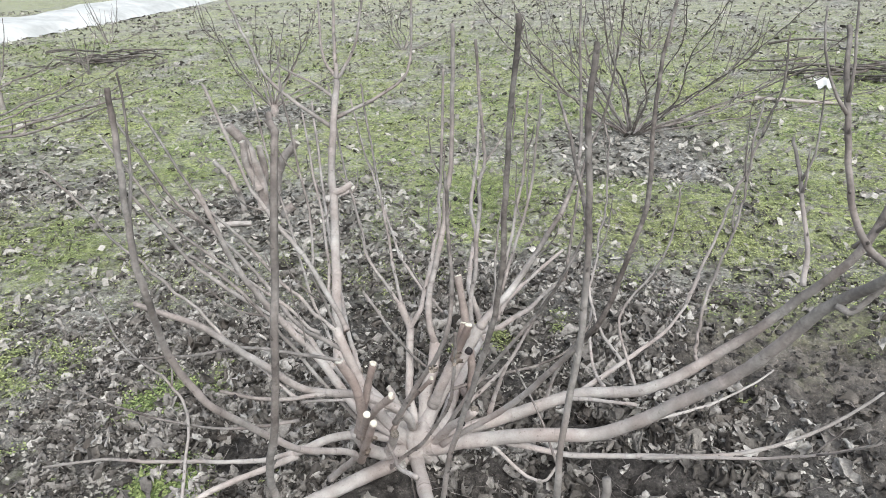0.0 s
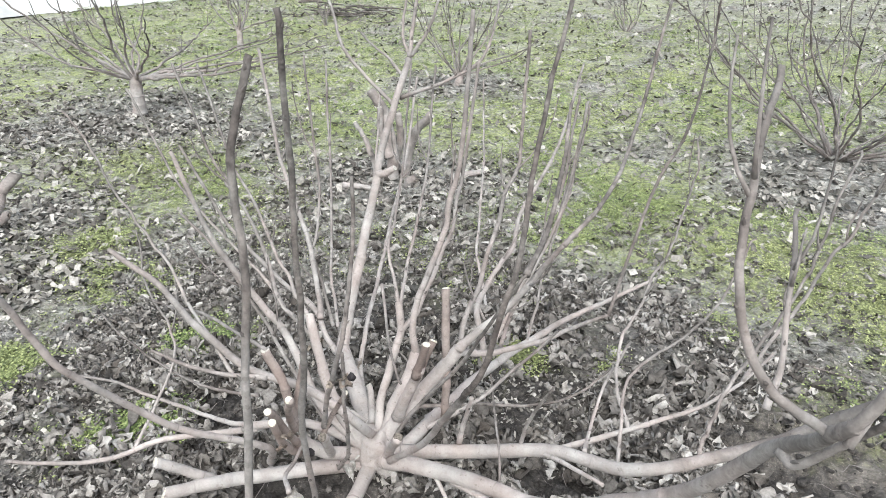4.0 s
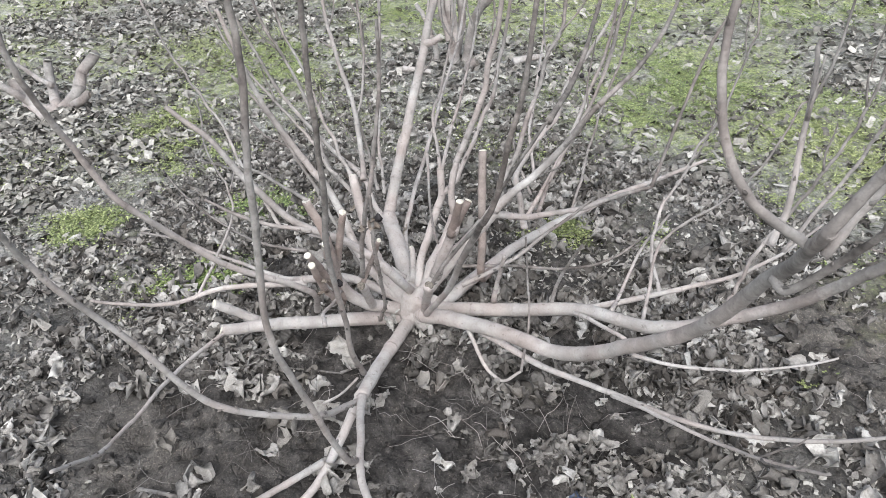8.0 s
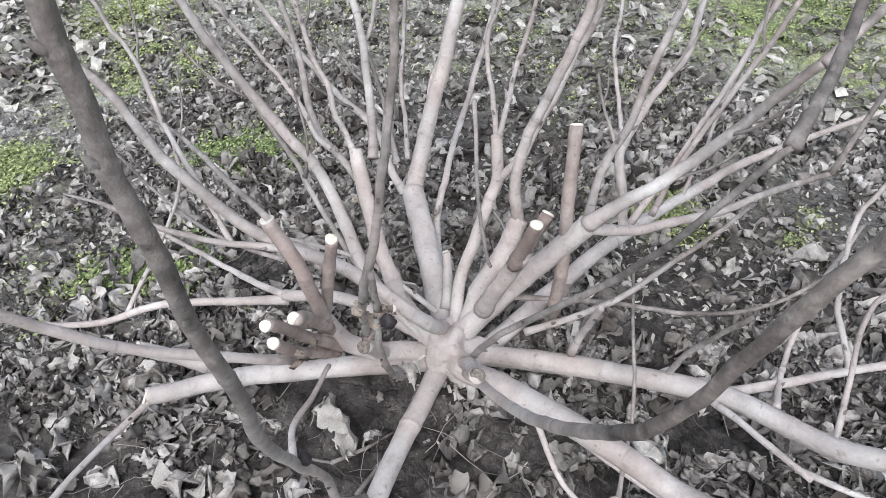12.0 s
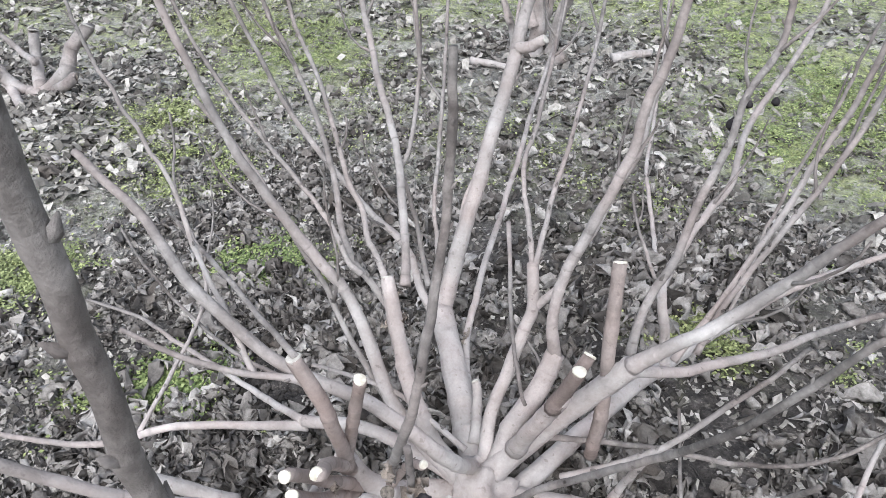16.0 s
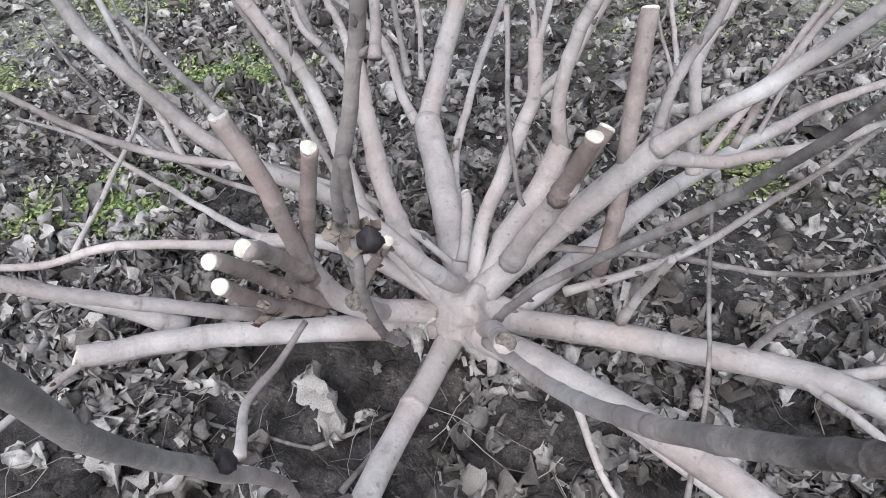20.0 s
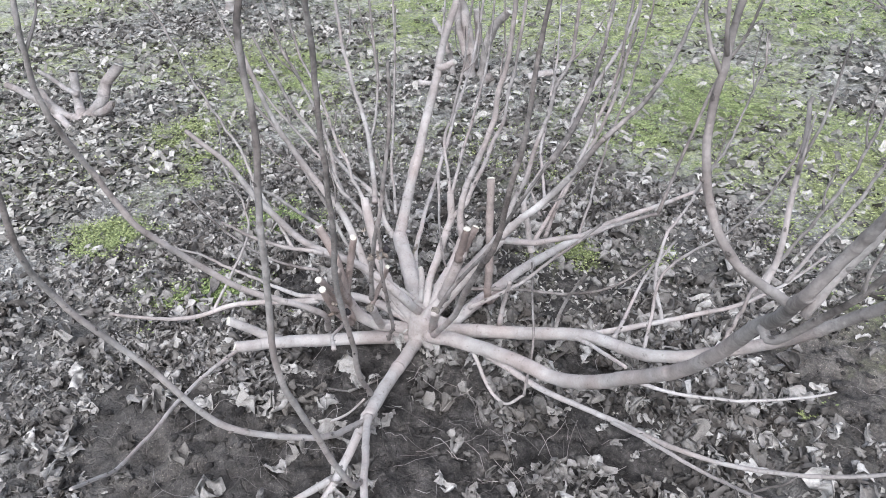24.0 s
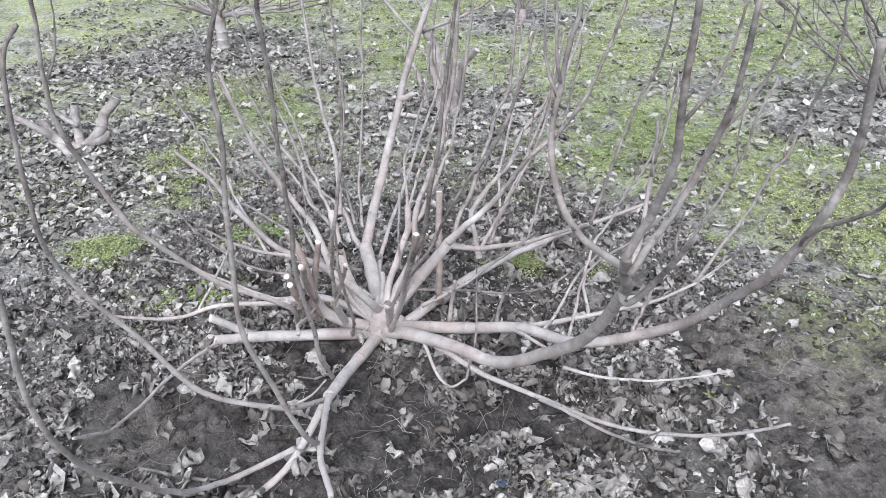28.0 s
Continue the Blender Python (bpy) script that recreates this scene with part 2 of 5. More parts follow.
def tube(bm, pts, radii, sides=9, cap=True, ages=None, scars=None):
    """A tapered, slightly uneven tube along the points. Returns its last ring."""
    if scars is not None:
        mark = bm.verts.layers.float.get("scar") or bm.verts.layers.float.new("scar")
    lay = bm.verts.layers.float.get("age") or bm.verts.layers.float.new("age")
    mark = bm.verts.layers.float.get("scar")
    pts = [Vector(p) for p in pts]
    n = len(pts)
    side = None
    last = None
    for k, p in enumerate(pts):
        d = (pts[min(k + 1, n - 1)] - pts[max(k - 1, 0)]).normalized()
        if side is None:
            side = d.orthogonal().normalized()
        side = (side - d * side.dot(d)).normalized()
        up = d.cross(side)
        ring = []
        for j in range(sides):
            a = 2 * math.pi * j / sides
            way = side * math.cos(a) + up * math.sin(a)
            w = 1 + 0.10 * noise.noise(p * 16 + way * 0.7)
            v = bm.verts.new(p + way * (radii[k] * w))
            v[lay] = ages[k] if ages is not None else 1.0
            if scars is not None:
                v[mark] = scars[k] * (0.6 + 0.8 * noise.noise(p * 60 + way * 1.5))
            ring.append(v)
        if last:
            for j in range(sides):
                bm.faces.new((last[j], last[(j + 1) % sides], ring[(j + 1) % sides], ring[j]))
        elif cap:
            bm.faces.new(ring[::-1])
        last = ring
    if cap:
        bm.faces.new(last)
    return last


def limb(name, parent, ctrl, r0, r1, old=(1.0, 0.3), cut="", label="", knots=0.05, sides=9, wob=0.005, twigs=0, mat=None, flare=0.25):
    """A branch along the control points, with ringed joints, buds and side twigs; cut: 'fresh' or 'old' for a sawn end."""
    c = np.array(ctrl, float)
    length = float(np.linalg.norm(np.diff(c, axis=0), axis=1).sum())
    thin = r0 <= 0.0085
    fine = r0 > 0.004 and sides > 6
    step = 0.011 if fine else 0.03
    count = len(bpy.data.objects)
    seed = 7.3 * count
    rng = random.Random(count * 31 + 5)
    # uneven joints along the branch, each a ridge with a scar beside it
    knots = knots if r0 < 0.012 else 2.2 * knots
    joints, at = [], rng.uniform(0.02, 0.06)
    while at < length - 0.012:
        joints.append(at)
        at += knots * rng.choice((0.5, 0.8, 1.0, 1.3, 1.8)) * rng.uniform(0.8, 1.2)
    n = min(130, max(6, int(length / step)))
    s = np.linspace(0, 1, n)
    if fine:
        extra = [(at + o) / length for at in joints for o in (-0.0035, -0.0012, 0.0012, 0.0035)]
        s = np.unique(np.clip(np.concatenate([s, extra]), 0, 1))
        s = s[np.concatenate([[True], np.diff(s) > 0.0006 / length])]
        s[-1] = 1.0
    n = len(s)
    pts = spline(ctrl, s)
    dist = s * length
    for k in range(1, n - 1):
        fade = min(1.0, 6 * s[k])
        pts[k] += fade * wob * np.array(noise.noise_vector(Vector((seed, dist[k] * 7, 0.5))))
        pts[k] += fade * 0.35 * wob * np.array(noise.noise_vector(Vector((seed, dist[k] * 24, 7.5))))
    radii = r0 + (r1 - r0) * s**0.85
    radii *= 1 + flare * np.exp(-dist / 0.025)
    turn, steep = (old[2], 22) if len(old) > 2 else (0.5, 7)
    shade = old[0] + (old[1] - old[0]) / (1 + np.exp(-(s - turn) * steep))
    scars = np.zeros(n)
    shade = shade + 0.16 * np.array([noise.noise(Vector((seed, d * 11, 3))) for d in dist])
    for at in joints:
        radii *= 1 + rng.uniform(0.02, 0.10) * np.exp(-(((dist - at) / 0.006) ** 2)) + rng.uniform(0.0, 0.05) * np.exp(-(((dist - at) / 0.002) ** 2))
        shade += rng.uniform(-0.1, 0.14) * np.exp(-(((dist - at) / 0.008) ** 2))
        scars += rng.choice((0.1, 0.15, 0.2, 0.35, 0.7)) * rng.uniform(0.6, 1.2) * np.exp(-(((dist - at - 0.0015) / 0.002) ** 2))
    bm = bmesh.new()
    tube(bm, pts, radii, sides, True, np.clip(shade, 0, 1), scars if fine else None)
    lay = bm.verts.layers.float.get("age")
    if thin and step < 0.02:
        for at in joints:
            k = min(n - 2, int(np.searchsorted(dist, at)))
            d = Vector(pts[k + 1] - pts[k]).normalized()
            a = rng.uniform(0, 6.28)
            out = (d.orthogonal().normalized() * math.cos(a) + d.cross(d.orthogonal().normalized()) * math.sin(a) + d * 0.9).normalized()
            p, r = Vector(pts[k]), radii[k]
            tube(bm, [p, p + out * r * 1.5, p + out * r * 2.2 + d * r * 0.5], [r * 0.55, r * 0.45, r * 0.1], 5, True, [0.2, 0.1, 0.0])
    ob = part(name, bm, mat or BARK, parent, label)
    for q in range(twigs):
        k = int(n * rng.uniform(0.35, 0.85))
        d = Vector(pts[min(k + 1, n - 1)] - pts[k - 1]).normalized()
        a = rng.uniform(0, 6.28)
        side = d.orthogonal().normalized()
        out = side * math.cos(a) + d.cross(side) * math.sin(a)
        g = rng.uniform(0.07, 0.24)
        p = Vector(pts[k])
        ends = [p, p + out * g * 0.22 + d * g * 0.3, p + out * g * 0.33 + d * g * 0.65 + Vector((0, 0, 0.05 * g)), p + out * g * 0.36 + d * g * 0.8 + Vector((0, 0, 0.25 * g))]
        limb("twig", ob, [tuple(e) for e in ends], min(0.0032, radii[k] * 0.7), 0.0016, (0.25, 0.0), sides=6, wob=0.004)
    if cut:
        d = Vector(pts[-1] - pts[-4]).normalized()
        bm = bmesh.new()
        tilt = (d + 0.7 * Vector(noise.noise_vector(Vector((seed, 3, 1))))).normalized()
        disc(bm, Vector(pts[-1]) + d * 0.001, tilt, radii[-1] * 0.97, 0.003)
        part("cut_face", bm, {"fresh": CUT, "grey": GREYCUT}.get(cut, OLDCUT), ob, {"fresh": "pale freshly sawn end", "grey": "greyed sawn end"}.get(cut, "dark weathered sawn end"))
    return ob


def disc(bm, p, d, r, thick=0.005):
    """A thin sawn face with a rounded rim."""
    side = d.orthogonal().normalized()
    up = d.cross(side)
    rings = []
    for rr, h in ((1.0, -thick), (1.02, 0.0), (0.9, 0.0015), (0.2, 0.0005)):
        rings.append([bm.verts.new(p + d * h + (side * math.cos(a) + up * math.sin(a)) * r * rr * (1 + 0.05 * math.sin(3 * a))) for a in [2 * math.pi * j / 12 for j in range(12)]])
    for a, b in zip(rings, rings[1:]):
        for j in range(12):
            bm.faces.new((a[j], a[(j + 1) % 12], b[(j + 1) % 12], b[j]))
    bm.faces.new(rings[-1])
    bm.faces.new(rings[0][::-1])


# ---- ground ----
FRESH = [(-0.92, 1.53, 0.18), (-1.19, 1.98, 0.20)]
CLUMPS = FRESH + [(-1.69, 1.47, 0.19), (-1.9, 2.15, 0.35), (1.05, 3.75, 0.55), (-0.15, 4.15, 0.45), (0.55, 3.15, 0.2), (-2.6, 3.1, 0.6), (-3.1, 3.7, 0.7), (0.3, 2.72, 0.17), (-0.05, 2.55, 0.12), (-1.0, 1.38, 0.14), (1.9, 3.4, 0.5), (-2.3, 2.3, 0.3)]
RINGS = [(-1.55, 3.9, 0.95), (0.86, 5.6, 0.95), (-4.35, 4.05, 1.2), (-2.7, 6.7, 0.8), (-3.0, 2.1, 0.6)]


def hump(x, y, cx, cy, rx, ry):
    return math.exp(-(((x - cx) / rx) ** 2) - ((y - cy) / ry) ** 2)


def bare(x, y):
    """How bare the clay is: the trodden strip beside the tree and the dug soil before it."""
    strip = 1.3 * max(hump(x, y, 1.35, 2.5, 0.55, 0.45), hump(x, y, 1.75, 2.0, 0.6, 0.65), hump(x, y, 0.9, 2.5, 0.28, 0.2))
    front = hump(x, y, 0.12, 1.42, 0.42, 0.24)
    left = max(hump(x, y, -0.3, 1.05, 0.45, 0.28), hump(x, y, -0.75, 1.72, 0.2, 0.13), hump(x, y, -0.25, 1.55, 0.25, 0.12))
    back = max(hump(x, y, 0.3, 2.0, 0.22, 0.1), hump(x, y, 0.38, 1.74, 0.34, 0.15), hump(x, y, 0.2, 1.5, 0.24, 0.2))
    return min(1.0, 1.25 * max(strip, front, left, 0.8 * back))


def trodden(x, y):
    """The strip where feet have smeared and dried the clay."""
    n = 0.7 + 0.9 * noise.fractal(Vector((x * 3, y * 3, 6.6)), 1.0, 2.0, 3)
    g = max(hump(x, y, 1.35, 2.55, 0.5, 0.42), hump(x, y, 1.75, 2.0, 0.5, 0.6), hump(x, y, 0.9, 2.5, 0.28, 0.2), 0.45 * hump(x, y, -0.6, 1.0, 0.45, 0.3))
    return max(0.0, min(1.0, 1.3 * g * n))


def green(x, y):
    """How much low weed and moss grows."""
    n = noise.fractal(Vector((x * 1.1, y * 1.1, 3.1)), 1.0, 2.0, 4)
    g = 0.0
    if y > 2.4:
        band = min(1, max(0, (y - 2.7 + 0.15 * abs(x)) / 1.1))
        g = band * (0.95 if y < 8 else max(0.55, 0.95 - 0.1 * (y - 8)))
    if x < -2.0:
        g = max(g, 0.7 * min(1, (-2.0 - x) / 0.8))
    for cx, cy, r in RINGS:
        g *= 1 - 0.95 * math.exp(-((((x - cx) ** 2 + (y - cy) ** 2) / r**2) ** 2))
    fine = noise.fractal(Vector((x * 5.5, y * 5.5, 9.1)), 1.0, 2.0, 3)
    g *= max(0.0, min(1.0, 1.0 + 1.5 * n)) * max(0.0, min(1.0, 1.05 + 1.2 * fine))
    for cx, cy, r in CLUMPS:
        d = ((x - cx) ** 2 + (y - cy) ** 2) / r**2
        d *= max(0.2, 1 + 3.0 * fine)
        if d < 3:
            g = max(g, math.exp(-d * d) * ((0.62 if (cx, cy, r) in FRESH else 0.32) + 0.8 * n + 0.9 * fine))
    return max(0.0, min(1.0, g))


def height(x, y):
    near = noise.fractal(Vector((x * 1.3, y * 1.3, 0)), 1.0, 2.0, 3) * 0.016
    fine = noise.fractal(Vector((x * 9, y * 9, 5)), 0.8, 2.1, 5) * 0.019 + 0.009 * noise.noise(Vector((x * 28, y * 28, 2)))
    fine += 0.026 * bare(x, y) * noise.noise(Vector((x * 17, y * 17, 4.4)))
    mound = 0.02 * hump(x, y, -0.16, 1.75, 0.3, 0.3)
    far = min(1.0, math.hypot(x, y) / 9)
    return near * (1 + 3 * far) + fine + mound - 0.012


def crack(x, y):
    """How deep the drying clay has cracked here."""
    b = bare(x, y) + 0.5 * hump(x, y, 0.15, 1.6, 0.9, 0.6)
    if b < 0.08:
        return 0.0
    w = noise.noise_vector(Vector((x * 7, y * 7, 1.3)))
    d = noise.voronoi(Vector((x * 11 + 0.7 * w.x, y * 11 + 0.7 * w.y, 0.4)))[0]
    return 0.020 * min(1.0, b) * max(0.0, 1 - (d[1] - d[0]) / 0.17) * max(0.0, min(1.0, 0.55 + 1.5 * noise.noise(Vector((x * 4, y * 4, 7.7)))))


def make_ground():
    def axis(lo, hi, a, b, step):
        left = [v for v in np.cumsum([-step * 1.09**k for k in range(1, 130)]) + a if v > lo]
        right = [v for v in np.cumsum([step * 1.09**k for k in range(0, 130)]) + b if v < hi]
        return np.array([lo, *left[::-1], *np.arange(a, b, step), *right, hi])
    xs, ys = axis(-400, 400, -1.1, 1.6, 0.010), axis(-60, 700, 0.8, 2.5, 0.010)
    verts, moss, litter, dry = [], [], [], []
    for y in ys:
        for x in xs:
            verts.append((x, y, height(x, y) - crack(x, y)))
            g = green(x, y)
            moss.append(g)
            d = max(0.0, (math.hypot(x + 0.1, y - 1.75) - 0.75) / 1.1) * max(0.0, 1 - 1.3 * bare(x, y))
            litter.append(0.8 * min(1, d))
            dry.append(trodden(x, y))
    w = len(xs)
    faces = [(j * w + i, j * w + i + 1, (j + 1) * w + i + 1, (j + 1) * w + i) for j in range(len(ys) - 1) for i in range(w - 1)]
    me = bpy.data.meshes.new("ground")
    me.from_pydata(verts, [], faces)
    for name, values in (("moss", moss), ("litter", litter), ("dry", dry)):
        me.attributes.new(name, "FLOAT", "POINT").data.foreach_set("value", values)
    me.polygons.foreach_set("use_smooth", [True] * len(me.polygons))
    me.materials.append(SOIL)
    return tagged(new("ground", me), "damp grey-brown clay ground with moss and leaf litter", "ground", kind="structure")


make_ground()


# ---- fallen leaves ----
def leaf_shape(rng, segs=15, rings=(0.38, 0.72, 1.0)):
    """A dry lobed fig leaf of unit length whose margins have rolled up, lying on its lowest points."""
    lobes = rng.choice((3, 5, 5))
    off = Vector((rng.uniform(0, 50), rng.uniform(0, 50), rng.uniform(0, 50)))
    base, swing = rng.choice((1.2, 2.2, 3.2, -1.6)) * rng.uniform(0.7, 1.2), rng.uniform(2.5, 4.5)
    fold, bend = rng.uniform(0.1, 1.15), rng.uniform(-2.0, 3.0)
    pleat, width = rng.uniform(0.06, 0.15), rng.uniform(0.55, 0.95)
    lean = rng.uniform(0, 6.28)
    pts, faces = [], []
    def put(r, t, roll, size):
        rad = up = 0.0
        for q in range(6):
            a = roll * (r * (q + 0.5) / 6) ** 1.6
            rad += math.cos(a) * r / 6
            up += math.sin(a) * r / 6
        x, y, z = size * rad * math.cos(t) * width, size * rad * math.sin(t), size * up
        z += pleat * r * r * math.cos(lobes * t) + 0.5 * abs(x) * math.sin(fold)
        x *= math.cos(fold)
        u, v = x * math.cos(lean) - y * math.sin(lean), x * math.sin(lean) + y * math.cos(lean)
        a = bend * v
        p = Vector((u, math.sin(a) / bend - z * math.sin(a), (1 - math.cos(a)) / bend + z * math.cos(a))) if abs(bend) > 0.1 else Vector((u, v, z))
        p += 0.20 * Vector(noise.noise_vector(Vector((x * 4, y * 4, z * 4)) + off))
        p += 0.13 * r * Vector(noise.noise_vector(Vector((x * 9, y * 9, z * 9)) + off))
        pts.append(p)
    put(0, 0, 0, 0.5)
    for ring in rings:
        for k in range(segs):
            t = 2 * math.pi * k / segs
            way = Vector((math.cos(t), math.sin(t), 0))
            size = 0.5 * (1 - 0.3 * ring * ring * (0.5 - 0.5 * math.cos(lobes * (t - math.pi / 2))) + 0.12 * math.sin(t)) * (1 + 0.2 * noise.noise(way * 2.2 + off) + 0.10 * ring * noise.noise(way * 7 + off))
            put(ring, t, base + swing * noise.noise(way * 1.3 + off * 1.7) * 1.6, size)
    for k in range(segs):
        q = (k + 1) % segs
        faces.append((0, 1 + k, 1 + q))
        for ring in range(len(rings) - 1):
            a = 1 + ring * segs
            faces.append((a + k, a + segs + k, a + segs + q, a + q))
    low = sorted(p.z for p in pts)[len(pts) // 8]
    return [(p.x, p.y, p.z - low) for p in pts], faces


def curled_shape(rng, nu=16, nv=7):
    """A dry leaf that has rolled up lengthwise into a twisted, frilled strip."""
    off = Vector((rng.uniform(0, 50), rng.uniform(0, 50), rng.uniform(0, 50)))
    wide, bend, arch = rng.uniform(0.16, 0.32), rng.uniform(-1.6, 1.6), rng.uniform(-0.2, 0.45)
    roll, twist = rng.uniform(1.2, 3.0), rng.uniform(-1.2, 1.2)
    pts, faces = [], []
    for i in range(nu):
        u = i / (nu - 1) - 0.5
        c = Vector((math.sin(bend * u) / bend if abs(bend) > 0.1 else u, bend * u * u * 0.6, arch * (0.25 - u * u)))
        lobe = 0.55 + 0.45 * abs(math.sin(5.5 * u + off.x))
        w = wide * (1 - (2 * abs(u)) ** 3 * 0.75) * lobe
        for k in range(nv):
            v = 2 * k / (nv - 1) - 1
            a = roll * v
            turn = twist * u * 2
            y, z = w * math.sin(a) / roll * 1.6, w * (1 - math.cos(a)) / roll * 1.6
            p = c + Vector((0, y * math.cos(turn) - z * math.sin(turn), y * math.sin(turn) + z * math.cos(turn)))
            p += 0.16 * Vector(noise.noise_vector(Vector((u * 5, v * 1.6, 0)) + off)) + 0.07 * Vector(noise.noise_vector(Vector((u * 14, v * 4, 3)) + off))
            pts.append(p)
    for i in range(nu - 1):
        for k in range(nv - 1):
            b = i * nv + k
            faces.append((b, b + 1, b + nv + 1, b + nv))
    low = sorted(p.z for p in pts)[len(pts) // 8]
    return [(p.x, p.y, p.z - low) for p in pts], faces


LEAF_RNG = random.Random(4)
LEAF_SHAPES = [leaf_shape(LEAF_RNG, 14, (0.4, 0.75, 1.0)) for _ in range(50)]
LEAF_SHAPES += [curled_shape(LEAF_RNG, 11, 5) for _ in range(30)]
FAR_SHAPES = [leaf_shape(LEAF_RNG, 8, (0.5, 1.0)) for _ in range(24)] + [curled_shape(LEAF_RNG, 7, 4) for _ in range(24)]
FINE_SHAPES = [leaf_shape(LEAF_RNG, 26, (0.25, 0.45, 0.62, 0.76, 0.88, 1.0)) for _ in range(44)] + [curled_shape(LEAF_RNG, 18, 8) for _ in range(24)]


def leaf_density(x, y):
    n = 0.5 + 0.5 * noise.fractal(Vector((x * 2.3, y * 2.3, 8.2)), 1.0, 2.0, 4)
    ring = 0.55 + 0.6 * math.exp(-((math.hypot(x + 0.1, y - 2.3) / 1.7) ** 4))
    for cx, cy, r in RINGS:
        ring = max(ring, 1.1 * math.exp(-(((x - cx) ** 2 + (y - cy) ** 2) / (r * 1.3) ** 2)))
    d = ring * (0.04 + 2.6 * max(0, n) ** 3) * (1 - 0.93 * bare(x, y)) * (1 - (0.5 if y < 3.6 else 0.84) * green(x, y)) * (1 - 0.9 * hump(x, y, 0.05, 1.58, 0.75, 0.42))
    return max(0.006, d)


def leaf_pose(rng, x, y, size):
    return Matrix.Translation((x, y, height(x, y) - 0.002)) @ Euler((rng.gauss(0, 0.5), rng.gauss(0, 0.5), rng.uniform(0, 6.28))).to_matrix().to_4x4() @ Matrix.Diagonal((size, size, size, 1))


def leaf_size(rng):
    return rng.choice((0.04, 0.055, 0.07, 0.085, 0.10, 0.12)) * rng.uniform(0.85, 1.15)


def scatter_leaves():
    rng = random.Random(11)
    verts, faces = [], []
    made = base = 0
    near, middle, far = ([(np.array(p), f) for p, f in kind] for kind in (FINE_SHAPES, LEAF_SHAPES, FAR_SHAPES))
    while made < 22500:
        r = rng.random()
        if r < 0.26:
            x, y = rng.gauss(-0.1, 1.0), rng.gauss(2.0, 0.8)
        elif r < 0.75:
            x, y = rng.uniform(-5.8, 3.6), rng.uniform(0.35, 5.0)
        else:
            x, y = rng.uniform(-7.5, 6), rng.uniform(2.5, 9.5)
        if y < 0.3 or rng.random() > leaf_density(x, y):
            continue
        made += 1
        m = leaf_pose(rng, x, y, leaf_size(rng) * (1.0 if math.hypot(x, y - 1.7) < 1.2 else 0.68 if y < 4.2 else 0.5))
        close = abs(x + 0.05) < 1.15 and 0.6 < y < 2.35
        shapes = near if close else middle if abs(x) < 1.9 and y < 3.3 else far
        pts, fs = rng.choice(shapes)
        a = np.array(m)
        verts.append(pts @ a[:3, :3].T + a[:3, 3])
        faces += [tuple(base + i for i in f) for f in fs]
        base += len(pts)
    me = bpy.data.meshes.new("leaf_litter")
    me.from_pydata(np.vstack(verts).tolist(), [], faces)
    me.polygons.foreach_set("use_smooth", [True] * len(me.polygons))
    me.materials.append(LEAF)
    tagged(new("leaf_litter", me), "grey-beige curled dry fig leaves covering the soil", "fallen leaves", kind="stuff")


scatter_leaves()


def single_leaves():
    """The larger leaves that lie round the foot of the tree, one by one."""
    rng = random.Random(21)
    meshes = []
    for shape in FINE_SHAPES[::2]:
        me = bpy.data.meshes.new("dry_leaf")
        me.from_pydata(shape[0], [], shape[1])
        me.polygons.foreach_set("use_smooth", [True] * len(me.polygons))
        me.materials.append(LEAF_ONE)
        meshes.append(me)
    spots = [(0.59, 1.62), (0.67, 1.66), (-0.24, 1.52), (0.08, 1.69), (-0.70, 1.32), (0.01, 1.57), (0.10, 2.02), (0.22, 2.16), (0.76, 2.04), (0.85, 2.1), (0.85, 2.30), (0.05, 1.62)]
    while len(spots) < 270:
        x, y = rng.gauss(-0.05, 0.85), rng.gauss(1.75, 0.5)
        if y > 0.7 and rng.random() < 0.06 + leaf_density(x, y):
            spots.append((x, y))
    for x, y in spots:
        size = rng.uniform(0.075, 0.14)
        ob = new("dry_leaf", rng.choice(meshes))
        ob.matrix_world = leaf_pose(rng, x, y, size) @ Matrix.Translation((0, 0, 0.02))
        tagged(ob, "curled brittle grey-brown fig leaf on the soil", "fallen leaf", "fallen leaves under the tree")


single_leaves()


